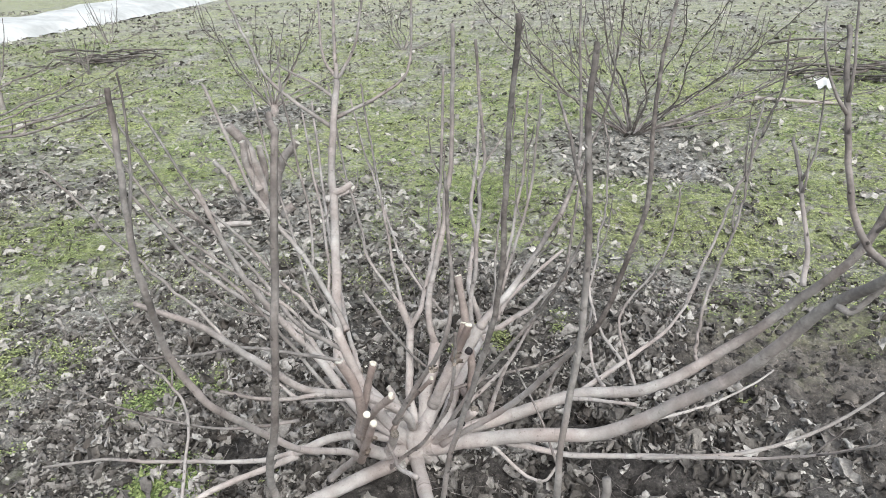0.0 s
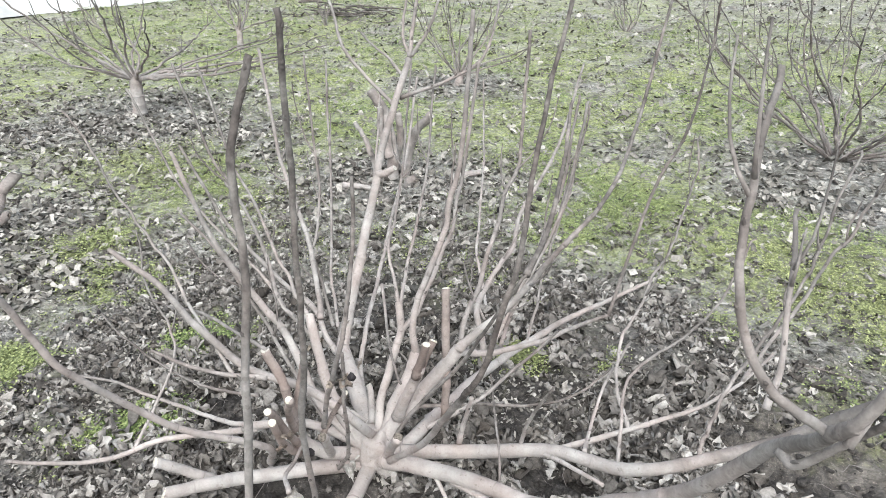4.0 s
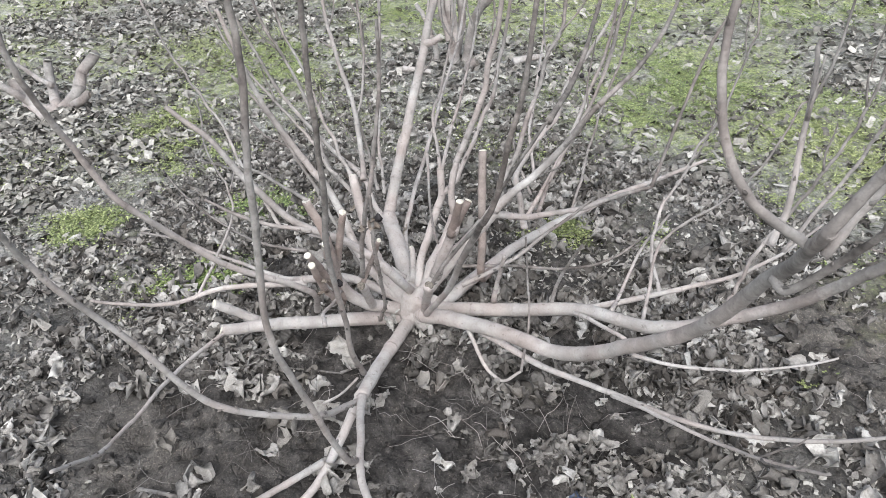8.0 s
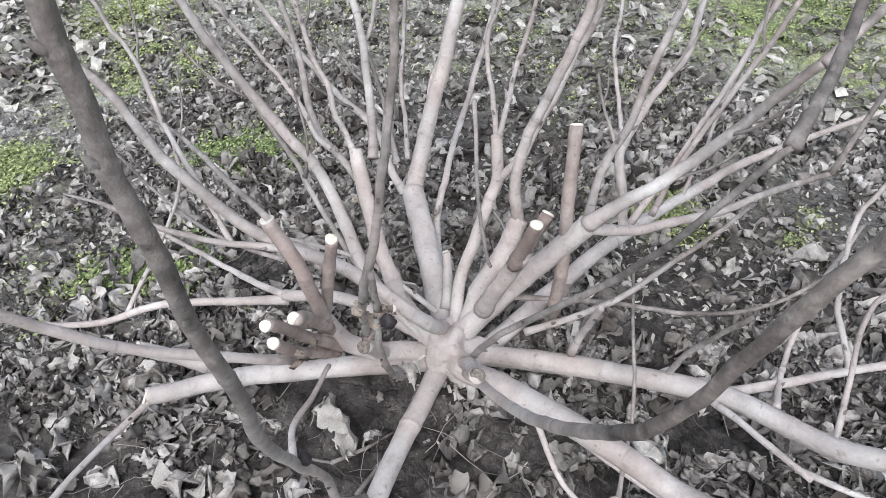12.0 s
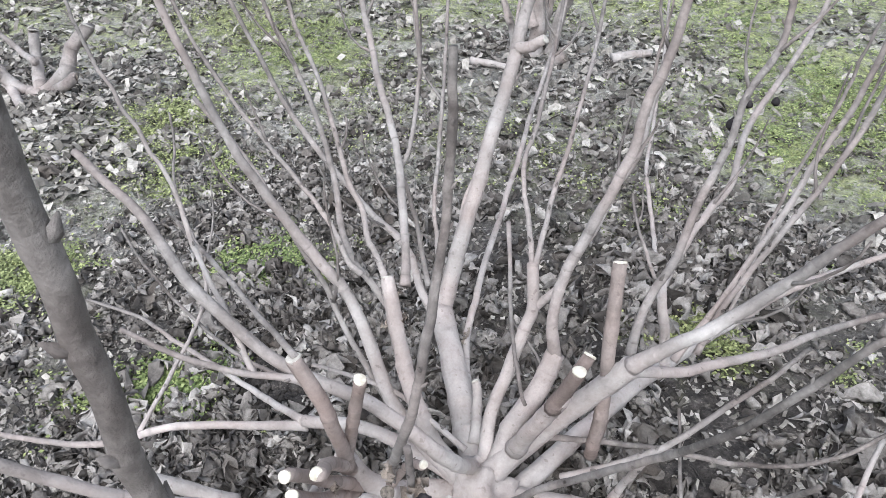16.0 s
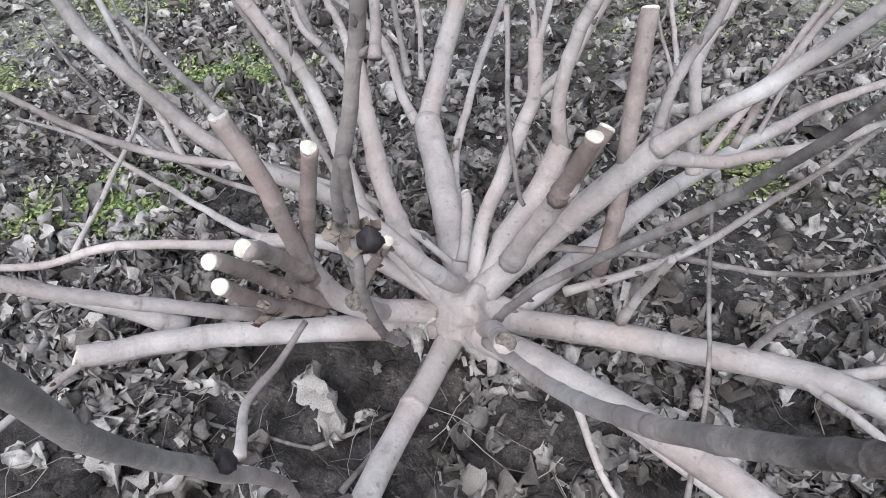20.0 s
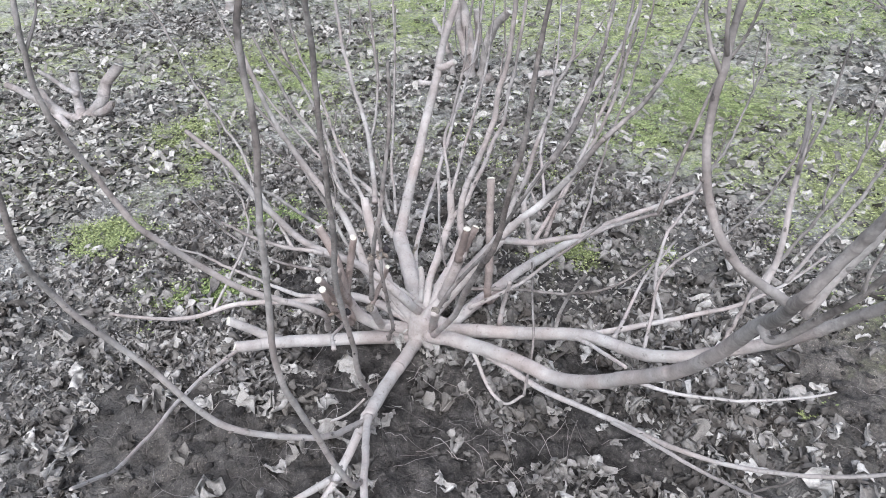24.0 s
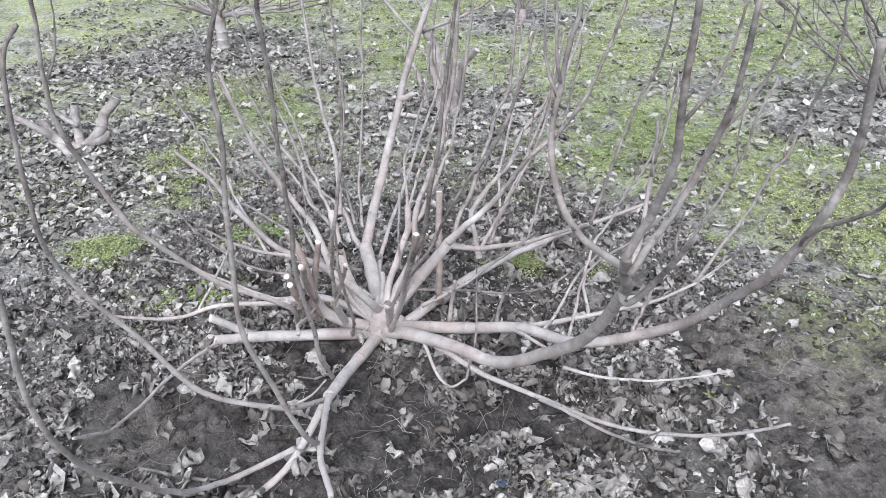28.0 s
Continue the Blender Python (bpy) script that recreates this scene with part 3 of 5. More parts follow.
def far_litter():
    """Small bent flakes of litter and dry grass over the field beyond."""
    rng = random.Random(61)
    verts, faces = [], []
    n = 0
    while n < 62000:
        if rng.random() < 0.2:
            x, y = rng.uniform(-2.0, 2.0), rng.uniform(0.7, 3.2)
        else:
            y = 1.2 + 24 * rng.random() ** 1.8
            x = rng.uniform(-1.35, 0.75) * (y + 1.5)
        close = y < 3.2 and abs(x) < 2.0
        if close:
            if rng.random() > 0.5 * max(0.0, 1 - bare(x, y)) ** 2 * (1 - 0.9 * hump(x, y, 0, 1.5, 0.8, 0.5)):
                continue
        elif rng.random() > (0.15 + 0.85 * (1 - green(x, y)) ** 2 * (0.3 + 0.9 * abs(noise.noise(Vector((x * 0.8, y * 0.8, 4)))))) * (1 - bare(x, y)):
            continue
        n += 1
        s = rng.uniform(0.010, 0.026) * (1 + 0.06 * y) if not close else rng.uniform(0.004, 0.011)
        t = rng.uniform(0, 6.28)
        u, v = Vector((math.cos(t), math.sin(t), rng.gauss(0, 0.4))) * s, Vector((-math.sin(t), math.cos(t), rng.gauss(0, 0.4))) * s * rng.uniform(0.3, 0.8)
        p = Vector((x, y, height(x, y) + 0.4 * s))
        mid = Vector((0, 0, rng.uniform(-0.5, 0.7) * s))
        b = len(verts)
        verts += [tuple(p - u - v), tuple(p - v * 0.8 + mid), tuple(p + u - v * rng.uniform(0.4, 1)), tuple(p + u + v), tuple(p + v * 0.9 + mid), tuple(p - u + v * rng.uniform(0.4, 1))]
        faces += [(b, b + 1, b + 4, b + 5), (b + 1, b + 2, b + 3, b + 4)]
    me = bpy.data.meshes.new("field_litter")
    me.from_pydata(verts, [], faces)
    me.materials.append(SCRAP)
    tagged(new("field_litter", me), "grey dry leaf scraps and grass over the far field", "fallen leaves", kind="stuff")


far_litter()


# ---- weeds, straw and clods ----
def scatter_weeds():
    rng = random.Random(9)
    verts, faces, fresh = [], [], []
    tries = 0
    plants = 0
    while plants < 36000 and tries < 420000:
        tries += 1
        pick = rng.random()
        if pick < 0.3:
            cx, cy, r = CLUMPS[rng.randrange(len(CLUMPS))]
            x, y = rng.gauss(cx, r * 0.5), rng.gauss(cy, r * 0.5)
        elif pick < 0.6:
            x, y = rng.uniform(-3.6, 3.2), rng.uniform(0.9, 4.8)
        else:
            y = 3.0 + 11 * rng.random() ** 1.5
            x = rng.uniform(-1.25, 0.8) * (y + 1.2)
        g = green(x, y) - 0.04
        if rng.random() > g * (0.75 if y > 4.5 else 0.4):
            continue
        plants += 1
        z = height(x, y)
        big = 1.0 + 0.12 * max(0, y - 4)
        for _ in range(rng.randint(4, 14)):
            a = rng.uniform(0, 6.28)
            d = abs(rng.gauss(0, 0.026)) * big
            px, py, pz = x + d * math.cos(a), y + d * math.sin(a), z + rng.uniform(0.004, 0.026) * big
            s = rng.uniform(0.003, 0.0075) * big * (1.0 if y < 5 else 1.5)
            t = rng.uniform(0, 6.28)
            u = Vector((math.cos(t), math.sin(t), rng.gauss(0.1, 0.35))).normalized()
            v = Vector((-math.sin(t), math.cos(t), rng.gauss(0, 0.3))).normalized()
            p = Vector((px, py, pz))
            b = len(verts)
            verts += [tuple(p - u * s), tuple(p + v * s * 0.62 - u * 0.1 * s), tuple(p + u * s + Vector((0, 0, -0.2 * s))), tuple(p - v * s * 0.62 - u * 0.1 * s)]
            faces.append((b, b + 1, b + 2, b + 3))
        near = max(math.exp(-(((x - cx) ** 2 + (y - cy) ** 2) / (1.3 * r) ** 2) ** 2) for cx, cy, r in FRESH)
        soft = (0.32 if y < 4.2 else 0.6) + 1.0 * noise.noise(Vector((x * 0.9, y * 0.9, 2.2)))
        fresh += [max(near, min(1.0, max(0.0, soft)))] * (len(verts) - len(fresh))
    me = bpy.data.meshes.new("ground_weeds")
    me.from_pydata(verts, [], faces)
    me.attributes.new("fresh", "FLOAT", "POINT").data.foreach_set("value", fresh)
    me.materials.append(WEED)
    tagged(new("ground_weeds", me), "low bright green chickweed growing in patches on soil", "weeds", kind="stuff")


scatter_weeds()


def scatter_straw():
    rng = random.Random(31)
    bm = bmesh.new()
    for _ in range(620):
        x, y = rng.uniform(-2.2, 2.4), rng.uniform(0.6, 4.2)
        if rng.random() < 0.6:
            x, y = rng.gauss(0.1, 0.55), rng.gauss(1.5, 0.35)
        a, length = rng.uniform(0, 6.28), rng.uniform(0.04, 0.17)
        bend = rng.gauss(0, 0.35)
        pts = []
        for k in range(5):
            u = k / 4
            pts.append((x + length * u * math.cos(a + bend * u), y + length * u * math.sin(a + bend * u)))
        pts = [(px, py, height(px, py) + 0.004 + 0.03 * abs(math.sin(3 * k + a)) * rng.random()) for k, (px, py) in enumerate(pts)]
        tube(bm, pts, [rng.uniform(0.0005, 0.0012)] * 5, 3, False, [rng.choice((0.0, 0.2, 0.6, 0.8))] * 5)
    tagged(finish("dry_straw", bm, BARK), "thin pale dry stems strewn over the soil", "straw", kind="stuff")


scatter_straw()


def scatter_clods():
    rng = random.Random(37)
    ball = bmesh.new()
    bmesh.ops.create_icosphere(ball, subdivisions=1, radius=1)
    base = [v.co.copy() for v in ball.verts]
    tris = [tuple(v.index for v in f.verts) for f in ball.faces]
    ball.free()
    verts, faces = [], []
    n = 0
    while n < 7500:
        x, y = rng.uniform(-1.8, 2.4), rng.uniform(0.6, 3.6)
        if rng.random() < 0.35:
            x, y = rng.gauss(-0.72, 0.14), rng.gauss(1.85, 0.16)
        if rng.random() > 0.15 + bare(x, y) + 0.6 * hump(x, y, -0.72, 1.85, 0.3, 0.3):
            continue
        n += 1
        s = rng.choice((0.003, 0.004, 0.006, 0.009, 0.014)) * rng.uniform(0.7, 1.3)
        off = Vector((rng.uniform(0, 90), 0, 0))
        z = height(x, y)
        b = len(verts)
        for c in base:
            q = c * s * (1 + 0.9 * noise.noise(c * 1.6 + off))
            verts.append((x + q.x, y + q.y, z + q.z * 0.6 - 0.001))
        faces += [tuple(b + i for i in f) for f in tris]
    me = bpy.data.meshes.new("soil_clods")
    me.from_pydata(verts, [], faces)
    me.polygons.foreach_set("use_smooth", [True] * len(me.polygons))
    me.materials.append(SOIL)
    tagged(new("soil_clods", me), "small crumbs and clods of dark clay", "soil clods", kind="stuff")


scatter_clods()


# ---- the main fig tree ----
tree = tagged(new("fig_tree"), "leafless pruned fig tree with pale spreading limbs on bare soil", "tree")


def root_crown():
    """The knuckle from which all limbs spring."""
    bm = bmesh.new()
    bmesh.ops.create_icosphere(bm, subdivisions=4, radius=1)
    lay = bm.verts.layers.float.new("age")
    for v in bm.verts:
        c = v.co.copy()
        k = 1 + 0.4 * noise.noise(c * 1.9 + Vector((3, 1, 7))) + 0.15 * noise.noise(c * 5)
        v.co = Vector((-0.165, 1.790, 0.045)) + Vector((c.x * 0.066, c.y * 0.064, c.z * 0.078)) * k
        v[lay] = 0.95
    part("root_crown", bm, BARK, tree, "swollen pale root crown")


root_crown()
limb("limb", tree, [(-0.173, 1.778, 0.018), (-0.198, 1.764, 0.013), (-0.292, 1.653, 0.035), (-0.380, 1.539, 0.059), (-0.450, 1.419, 0.092), (-0.499, 1.290, 0.139)], 0.0280, 0.0170, (1.00, 0.90), cut="fresh")
limb("limb", tree, [(-0.502, 1.446, 0.053), (-0.544, 1.394, 0.112), (-0.584, 1.337, 0.169)], 0.0160, 0.0140, (1.00, 0.90), cut="fresh")
limb("limb", tree, [(-0.165, 1.780, 0.019), (-0.175, 1.770, 0.016), (-0.127, 1.626, 0.036), (-0.074, 1.487, 0.067), (-0.013, 1.358, 0.099)], 0.0260, 0.0180, (1.00, 0.90))
limb("branch", tree, [(-0.007, 1.356, 0.093), (0.022, 1.164, 0.221), (-0.041, 0.983, 0.382), (-0.106, 0.897, 0.582), (-0.151, 0.812, 0.776), (-0.111, 0.778, 0.959), (-0.078, 0.811, 1.259), (-0.095, 0.862, 1.323)], 0.0085, 0.0040, (0.80, 0.00))
limb("branch", tree, [(-0.009, 1.362, 0.100), (0.100, 1.251, 0.156), (0.211, 1.134, 0.191), (0.356, 1.040, 0.215)], 0.0110, 0.0080, (1.00, 0.80))
limb("branch", tree, [(-0.018, 1.364, 0.091), (0.014, 1.248, 0.049), (0.042, 1.131, 0.015), (0.038, 0.994, 0.008)], 0.0130, 0.0100, (1.00, 0.80))
limb("branch", tree, [(0.162, 1.174, 0.159), (0.245, 1.078, 0.319), (0.253, 1.012, 0.527), (0.259, 0.962, 0.743), (0.280, 0.965, 0.961), (0.284, 0.986, 1.145), (0.280, 0.993, 1.273), (0.286, 1.029, 1.375)], 0.0070, 0.0040, (0.60, 0.00))
limb("branch", tree, [(-0.083, 1.734, 0.100), (0.147, 1.555, 0.407), (0.297, 1.439, 0.664), (0.354, 1.425, 0.771), (0.418, 1.418, 1.009), (0.425, 1.459, 1.215), (0.449, 1.481, 1.416)], 0.0095, 0.0030, (1.00, -0.10, 0.26))
limb("limb", tree, [(-0.139, 1.774, 0.035), (-0.099, 1.755, 0.069), (0.152, 1.738, 0.152), (0.401, 1.706, 0.215), (0.561, 1.667, 0.345), (0.719, 1.617, 0.513), (0.834, 1.524, 0.743), (0.880, 1.410, 0.870), (0.906, 1.340, 0.954)], 0.0275, 0.0092, (1.00, 0.20))
limb("branch", tree, [(0.884, 1.400, 0.885), (0.906, 1.340, 0.954), (0.939, 1.330, 1.050), (0.972, 1.303, 1.164), (0.986, 1.260, 1.284), (0.991, 1.242, 1.407)], 0.0092, 0.0046, (0.35, 0.00), flare=0.0, twigs=1)
limb("branch", tree, [(0.841, 1.496, 0.764), (0.865, 1.481, 0.760), (0.897, 1.474, 0.795), (0.929, 1.458, 0.853), (0.960, 1.444, 0.917), (0.986, 1.453, 0.974)], 0.0085, 0.0045, (0.30, 0.00), wob=0.007, twigs=1)
limb("limb", tree, [(-0.149, 1.791, 0.032), (-0.129, 1.801, 0.053), (0.065, 1.905, 0.072), (0.331, 1.949, 0.163), (0.553, 1.945, 0.207), (0.785, 2.023, 0.321), (0.941, 1.996, 0.502), (1.070, 1.935, 0.714), (1.135, 1.951, 0.955), (1.128, 1.892, 1.246)], 0.0270, 0.0080, (1.00, 0.10))
limb("branch", tree, [(0.889, 1.390, 0.894), (0.788, 1.340, 0.990), (0.740, 1.339, 1.124), (0.735, 1.387, 1.241), (0.732, 1.431, 1.346)], 0.0075, 0.0042, (0.45, 0.05), wob=0.007, twigs=2, flare=0.05)
limb("branch", tree, [(0.810, 1.609, 0.752), (0.810, 1.650, 0.858), (0.798, 1.696, 0.962), (0.779, 1.747, 1.065)], 0.0060, 0.0040, (0.80, 0.20), wob=0.007, twigs=2)
limb("branch", tree, [(0.906, 1.360, 0.907), (0.948, 1.400, 1.025), (0.988, 1.411, 1.142), (1.020, 1.375, 1.265), (1.031, 1.364, 1.396)], 0.0070, 0.0040, (0.35, 0.00), wob=0.007, twigs=2, flare=0.0)
limb("branch", tree, [(0.324, 1.953, 0.158), (0.457, 2.107, 0.167), (0.596, 2.253, 0.192), (0.716, 2.416, 0.231), (0.803, 2.586, 0.292)], 0.0100, 0.0040, (1.00, 0.50), twigs=1)
limb("branch", tree, [(0.292, 1.943, 0.150), (0.396, 1.897, 0.180), (0.502, 1.853, 0.205)], 0.0070, 0.0050, (1.00, 0.80))
limb("branch", tree, [(1.067, 1.991, 0.690), (1.113, 1.872, 0.831), (1.226, 1.752, 0.972), (1.231, 1.628, 1.115)], 0.0060, 0.0030, (0.30, 0.00))
limb("limb", tree, [(-0.147, 1.794, 0.027), (-0.122, 1.811, 0.041), (-0.088, 2.045, 0.073), (-0.051, 2.269, 0.095), (-0.001, 2.499, 0.096), (0.049, 2.731, 0.083), (0.145, 2.947, 0.093), (0.283, 3.132, 0.147)], 0.0250, 0.0070, (1.00, 0.70))
limb("limb", tree, [(-0.172, 1.790, 0.030), (-0.210, 1.825, 0.060), (-0.360, 1.935, 0.105), (-0.507, 2.048, 0.152)], 0.0310, 0.0270, (1.00, 1.00), flare=0.5)
limb("limb", tree, [(-0.470, 2.020, 0.140), (-0.507, 2.048, 0.152), (-0.526, 2.109, 0.247), (-0.535, 2.156, 0.316), (-0.545, 2.212, 0.396), (-0.561, 2.280, 0.497), (-0.577, 2.351, 0.602), (-0.588, 2.402, 0.679), (-0.599, 2.449, 0.750), (-0.613, 2.568, 0.914), (-0.619, 2.669, 1.049)], 0.0230, 0.0125, (1.00, 0.55))
limb("branch", tree, [(-0.620, 2.608, 0.913), (-0.471, 2.678, 0.977), (-0.386, 2.730, 1.026), (-0.345, 2.786, 1.104), (-0.348, 2.867, 1.254), (-0.351, 2.938, 1.386)], 0.0075, 0.0035, (0.55, 0.20), wob=0.008)
limb("branch", tree, [(-0.634, 2.592, 0.884), (-0.858, 2.607, 1.049), (-0.964, 2.647, 1.221), (-1.022, 2.672, 1.340), (-1.087, 2.699, 1.473)], 0.0075, 0.0035, (0.55, 0.20), wob=0.008)
limb("branch", tree, [(-0.631, 2.642, 0.992), (-0.758, 2.701, 1.051), (-0.920, 2.757, 1.118)], 0.0065, 0.0035, (0.55, 0.20), wob=0.008)
limb("branch", tree, [(-0.620, 2.674, 1.058), (-0.688, 2.731, 1.152), (-0.715, 2.814, 1.285), (-0.740, 2.892, 1.411)], 0.0065, 0.0035, (0.55, 0.20), wob=0.008)
limb("branch", tree, [(-0.611, 2.675, 1.058), (-0.548, 2.702, 1.154), (-0.521, 2.739, 1.287), (-0.492, 2.778, 1.428)], 0.0065, 0.0035, (0.55, 0.20), wob=0.008)
limb("branch", tree, [(-0.618, 2.672, 1.054), (-0.632, 2.721, 1.170), (-0.642, 2.795, 1.337), (-0.653, 2.876, 1.520)], 0.0085, 0.0045, (0.55, 0.20), wob=0.008)
limb("limb", tree, [(-0.588, 2.402, 0.679), (-0.546, 2.404, 0.691), (-0.514, 2.409, 0.714)], 0.0130, 0.0110, (1.00, 0.90), cut="grey")
limb("limb", tree, [(-0.178, 1.778, 0.055), (-0.249, 1.758, 0.136), (-0.284, 1.757, 0.188), (-0.330, 1.762, 0.267), (-0.365, 1.778, 0.345), (-0.399, 1.797, 0.428), (-0.410, 1.802, 0.452)], 0.0200, 0.0130, (1.00, 0.90), cut="grey")
limb("limb", tree, [(-0.182, 1.774, 0.055), (-0.283, 1.746, 0.144), (-0.352, 1.737, 0.218), (-0.424, 1.752, 0.323), (-0.482, 1.758, 0.400), (-0.516, 1.737, 0.469), (-0.550, 1.713, 0.542), (-0.593, 1.681, 0.644), (-0.618, 1.660, 0.720), (-0.644, 1.639, 0.841), (-0.669, 1.618, 0.961)], 0.0165, 0.0055, (1.00, 0.45))
limb("branch", tree, [(-0.380, 1.817, 0.439), (-0.410, 1.850, 0.471), (-0.457, 1.895, 0.517), (-0.531, 1.959, 0.589), (-0.595, 2.000, 0.645), (-0.659, 2.034, 0.697), (-0.728, 2.077, 0.758), (-0.771, 2.108, 0.800), (-0.857, 2.170, 0.958), (-0.942, 2.232, 1.116)], 0.0092, 0.0055, (0.60, 0.40), twigs=2)
limb("branch", tree, [(-0.453, 1.951, 0.320), (-0.470, 1.958, 0.367), (-0.505, 1.971, 0.463), (-0.542, 1.974, 0.550)], 0.0060, 0.0040, (0.60, 0.18), twigs=1)
limb("branch", tree, [(-0.521, 2.031, 0.148), (-0.567, 2.036, 0.194), (-0.612, 2.058, 0.258), (-0.661, 2.055, 0.298), (-0.702, 2.043, 0.324), (-0.748, 2.038, 0.360), (-0.844, 2.026, 0.436), (-0.920, 2.021, 0.500), (-0.980, 2.017, 0.550), (-1.061, 2.010, 0.676), (-1.141, 2.004, 0.803)], 0.0105, 0.0050, (0.95, 0.30), twigs=2)
limb("branch", tree, [(-0.410, 1.798, 0.448), (-0.457, 1.818, 0.475), (-0.488, 1.828, 0.491), (-0.532, 1.854, 0.522), (-0.580, 1.874, 0.551), (-0.621, 1.896, 0.579), (-0.682, 1.928, 0.622), (-0.781, 1.974, 0.690), (-0.867, 2.007, 0.746), (-0.915, 2.027, 0.780), (-1.015, 2.069, 0.923), (-1.116, 2.111, 1.066)], 0.0062, 0.0042, (0.60, 0.18), twigs=1)
limb("branch", tree, [(-0.397, 1.792, 0.391), (-0.458, 1.800, 0.416), (-0.515, 1.808, 0.442), (-0.568, 1.831, 0.477), (-0.642, 1.879, 0.535), (-0.673, 1.896, 0.559), (-0.736, 1.927, 0.606), (-0.802, 1.955, 0.653), (-0.900, 1.989, 0.719), (-0.993, 2.016, 0.780), (-1.099, 2.047, 0.922), (-1.204, 2.078, 1.065)], 0.0076, 0.0045, (0.50, 0.10), twigs=2)
limb("branch", tree, [(-0.454, 1.779, 0.450), (-0.480, 1.773, 0.468), (-0.513, 1.777, 0.503), (-0.553, 1.778, 0.540), (-0.587, 1.778, 0.571), (-0.643, 1.772, 0.616), (-0.707, 1.765, 0.668), (-0.773, 1.760, 0.723), (-0.857, 1.760, 0.800), (-0.934, 1.759, 0.929), (-1.011, 1.759, 1.058)], 0.0056, 0.0035, (0.60, 0.18), twigs=1)
limb("branch", tree, [(-0.528, 2.059, 0.232), (-0.582, 2.112, 0.309), (-0.629, 2.160, 0.378), (-0.674, 2.225, 0.459), (-0.731, 2.306, 0.561), (-0.825, 2.426, 0.720), (-0.876, 2.491, 0.874), (-0.927, 2.557, 1.028)], 0.0058, 0.0040, (0.60, 0.18), twigs=2)
limb("branch", tree, [(-0.539, 2.148, 0.311), (-0.574, 2.208, 0.362), (-0.600, 2.297, 0.424), (-0.632, 2.382, 0.490), (-0.674, 2.478, 0.568), (-0.727, 2.584, 0.660), (-0.764, 2.658, 0.785), (-0.801, 2.733, 0.909)], 0.0060, 0.0040, (0.95, 0.55), twigs=1)
limb("branch", tree, [(-0.540, 1.967, 0.560), (-0.532, 1.989, 0.598), (-0.534, 2.016, 0.672), (-0.543, 2.041, 0.763), (-0.561, 2.054, 0.850), (-0.581, 2.068, 0.998), (-0.601, 2.082, 1.146)], 0.0048, 0.0032, (0.60, 0.18), twigs=2)
limb("branch", tree, [(-0.176, 1.789, 0.064), (-0.262, 1.855, 0.068), (-0.324, 1.931, 0.080), (-0.423, 2.042, 0.110), (-0.478, 2.133, 0.143), (-0.516, 2.204, 0.171), (-0.575, 2.338, 0.223), (-0.637, 2.479, 0.285), (-0.698, 2.618, 0.352), (-0.768, 2.782, 0.436), (-0.829, 2.938, 0.520), (-0.884, 3.077, 0.688), (-0.939, 3.216, 0.857)], 0.0105, 0.0055, (1.00, 0.50), twigs=1)
limb("limb", tree, [(-0.226, 1.839, 0.095), (-0.268, 1.894, 0.135), (-0.296, 1.923, 0.160)], 0.0115, 0.0090, (1.00, 0.95), cut="grey", label="short splintered dead stub")
limb("limb", tree, [(-0.166, 1.789, 0.054), (-0.206, 1.866, 0.165), (-0.219, 1.926, 0.236), (-0.226, 1.980, 0.294), (-0.232, 2.019, 0.337), (-0.251, 2.045, 0.371), (-0.272, 2.067, 0.404)], 0.0140, 0.0120, (1.00, 0.90))
limb("branch", tree, [(-0.268, 2.061, 0.395), (-0.323, 2.125, 0.431), (-0.417, 2.216, 0.492), (-0.471, 2.338, 0.554), (-0.526, 2.447, 0.617), (-0.594, 2.584, 0.700), (-0.651, 2.700, 0.853), (-0.708, 2.815, 1.006)], 0.0062, 0.0040, (0.60, 0.18), twigs=2)
limb("branch", tree, [(-0.265, 2.064, 0.395), (-0.308, 2.162, 0.458), (-0.348, 2.275, 0.530), (-0.396, 2.401, 0.615), (-0.446, 2.516, 0.700), (-0.494, 2.625, 0.861), (-0.542, 2.733, 1.022)], 0.0060, 0.0040, (0.60, 0.18), twigs=1)
limb("branch", tree, [(-0.232, 2.019, 0.337), (-0.201, 2.057, 0.382), (-0.195, 2.075, 0.417), (-0.177, 2.121, 0.501), (-0.163, 2.158, 0.576), (-0.148, 2.188, 0.633), (-0.149, 2.215, 0.716), (-0.144, 2.243, 0.800), (-0.139, 2.278, 0.971), (-0.134, 2.314, 1.143)], 0.0085, 0.0045, (0.90, 0.35), twigs=2)
limb("limb", tree, [(-0.157, 1.792, 0.050), (-0.158, 1.869, 0.184), (-0.141, 1.921, 0.256), (-0.134, 1.963, 0.322)], 0.0210, 0.0185, (1.00, 0.95))
limb("branch", tree, [(-0.134, 1.957, 0.317), (-0.155, 1.969, 0.402), (-0.155, 1.995, 0.480), (-0.128, 2.041, 0.582), (-0.109, 2.080, 0.691), (-0.105, 2.098, 0.766), (-0.092, 2.116, 0.831), (-0.087, 2.128, 0.920), (-0.081, 2.144, 1.109), (-0.075, 2.160, 1.298)], 0.0115, 0.0060, (0.62, 0.30), wob=0.007, twigs=2)
limb("branch", tree, [(-0.437, 2.202, 0.360), (-0.298, 2.035, 0.307), (-0.202, 1.928, 0.286), (-0.122, 1.854, 0.280)], 0.0050, 0.0035, (0.50, 0.10), twigs=1)
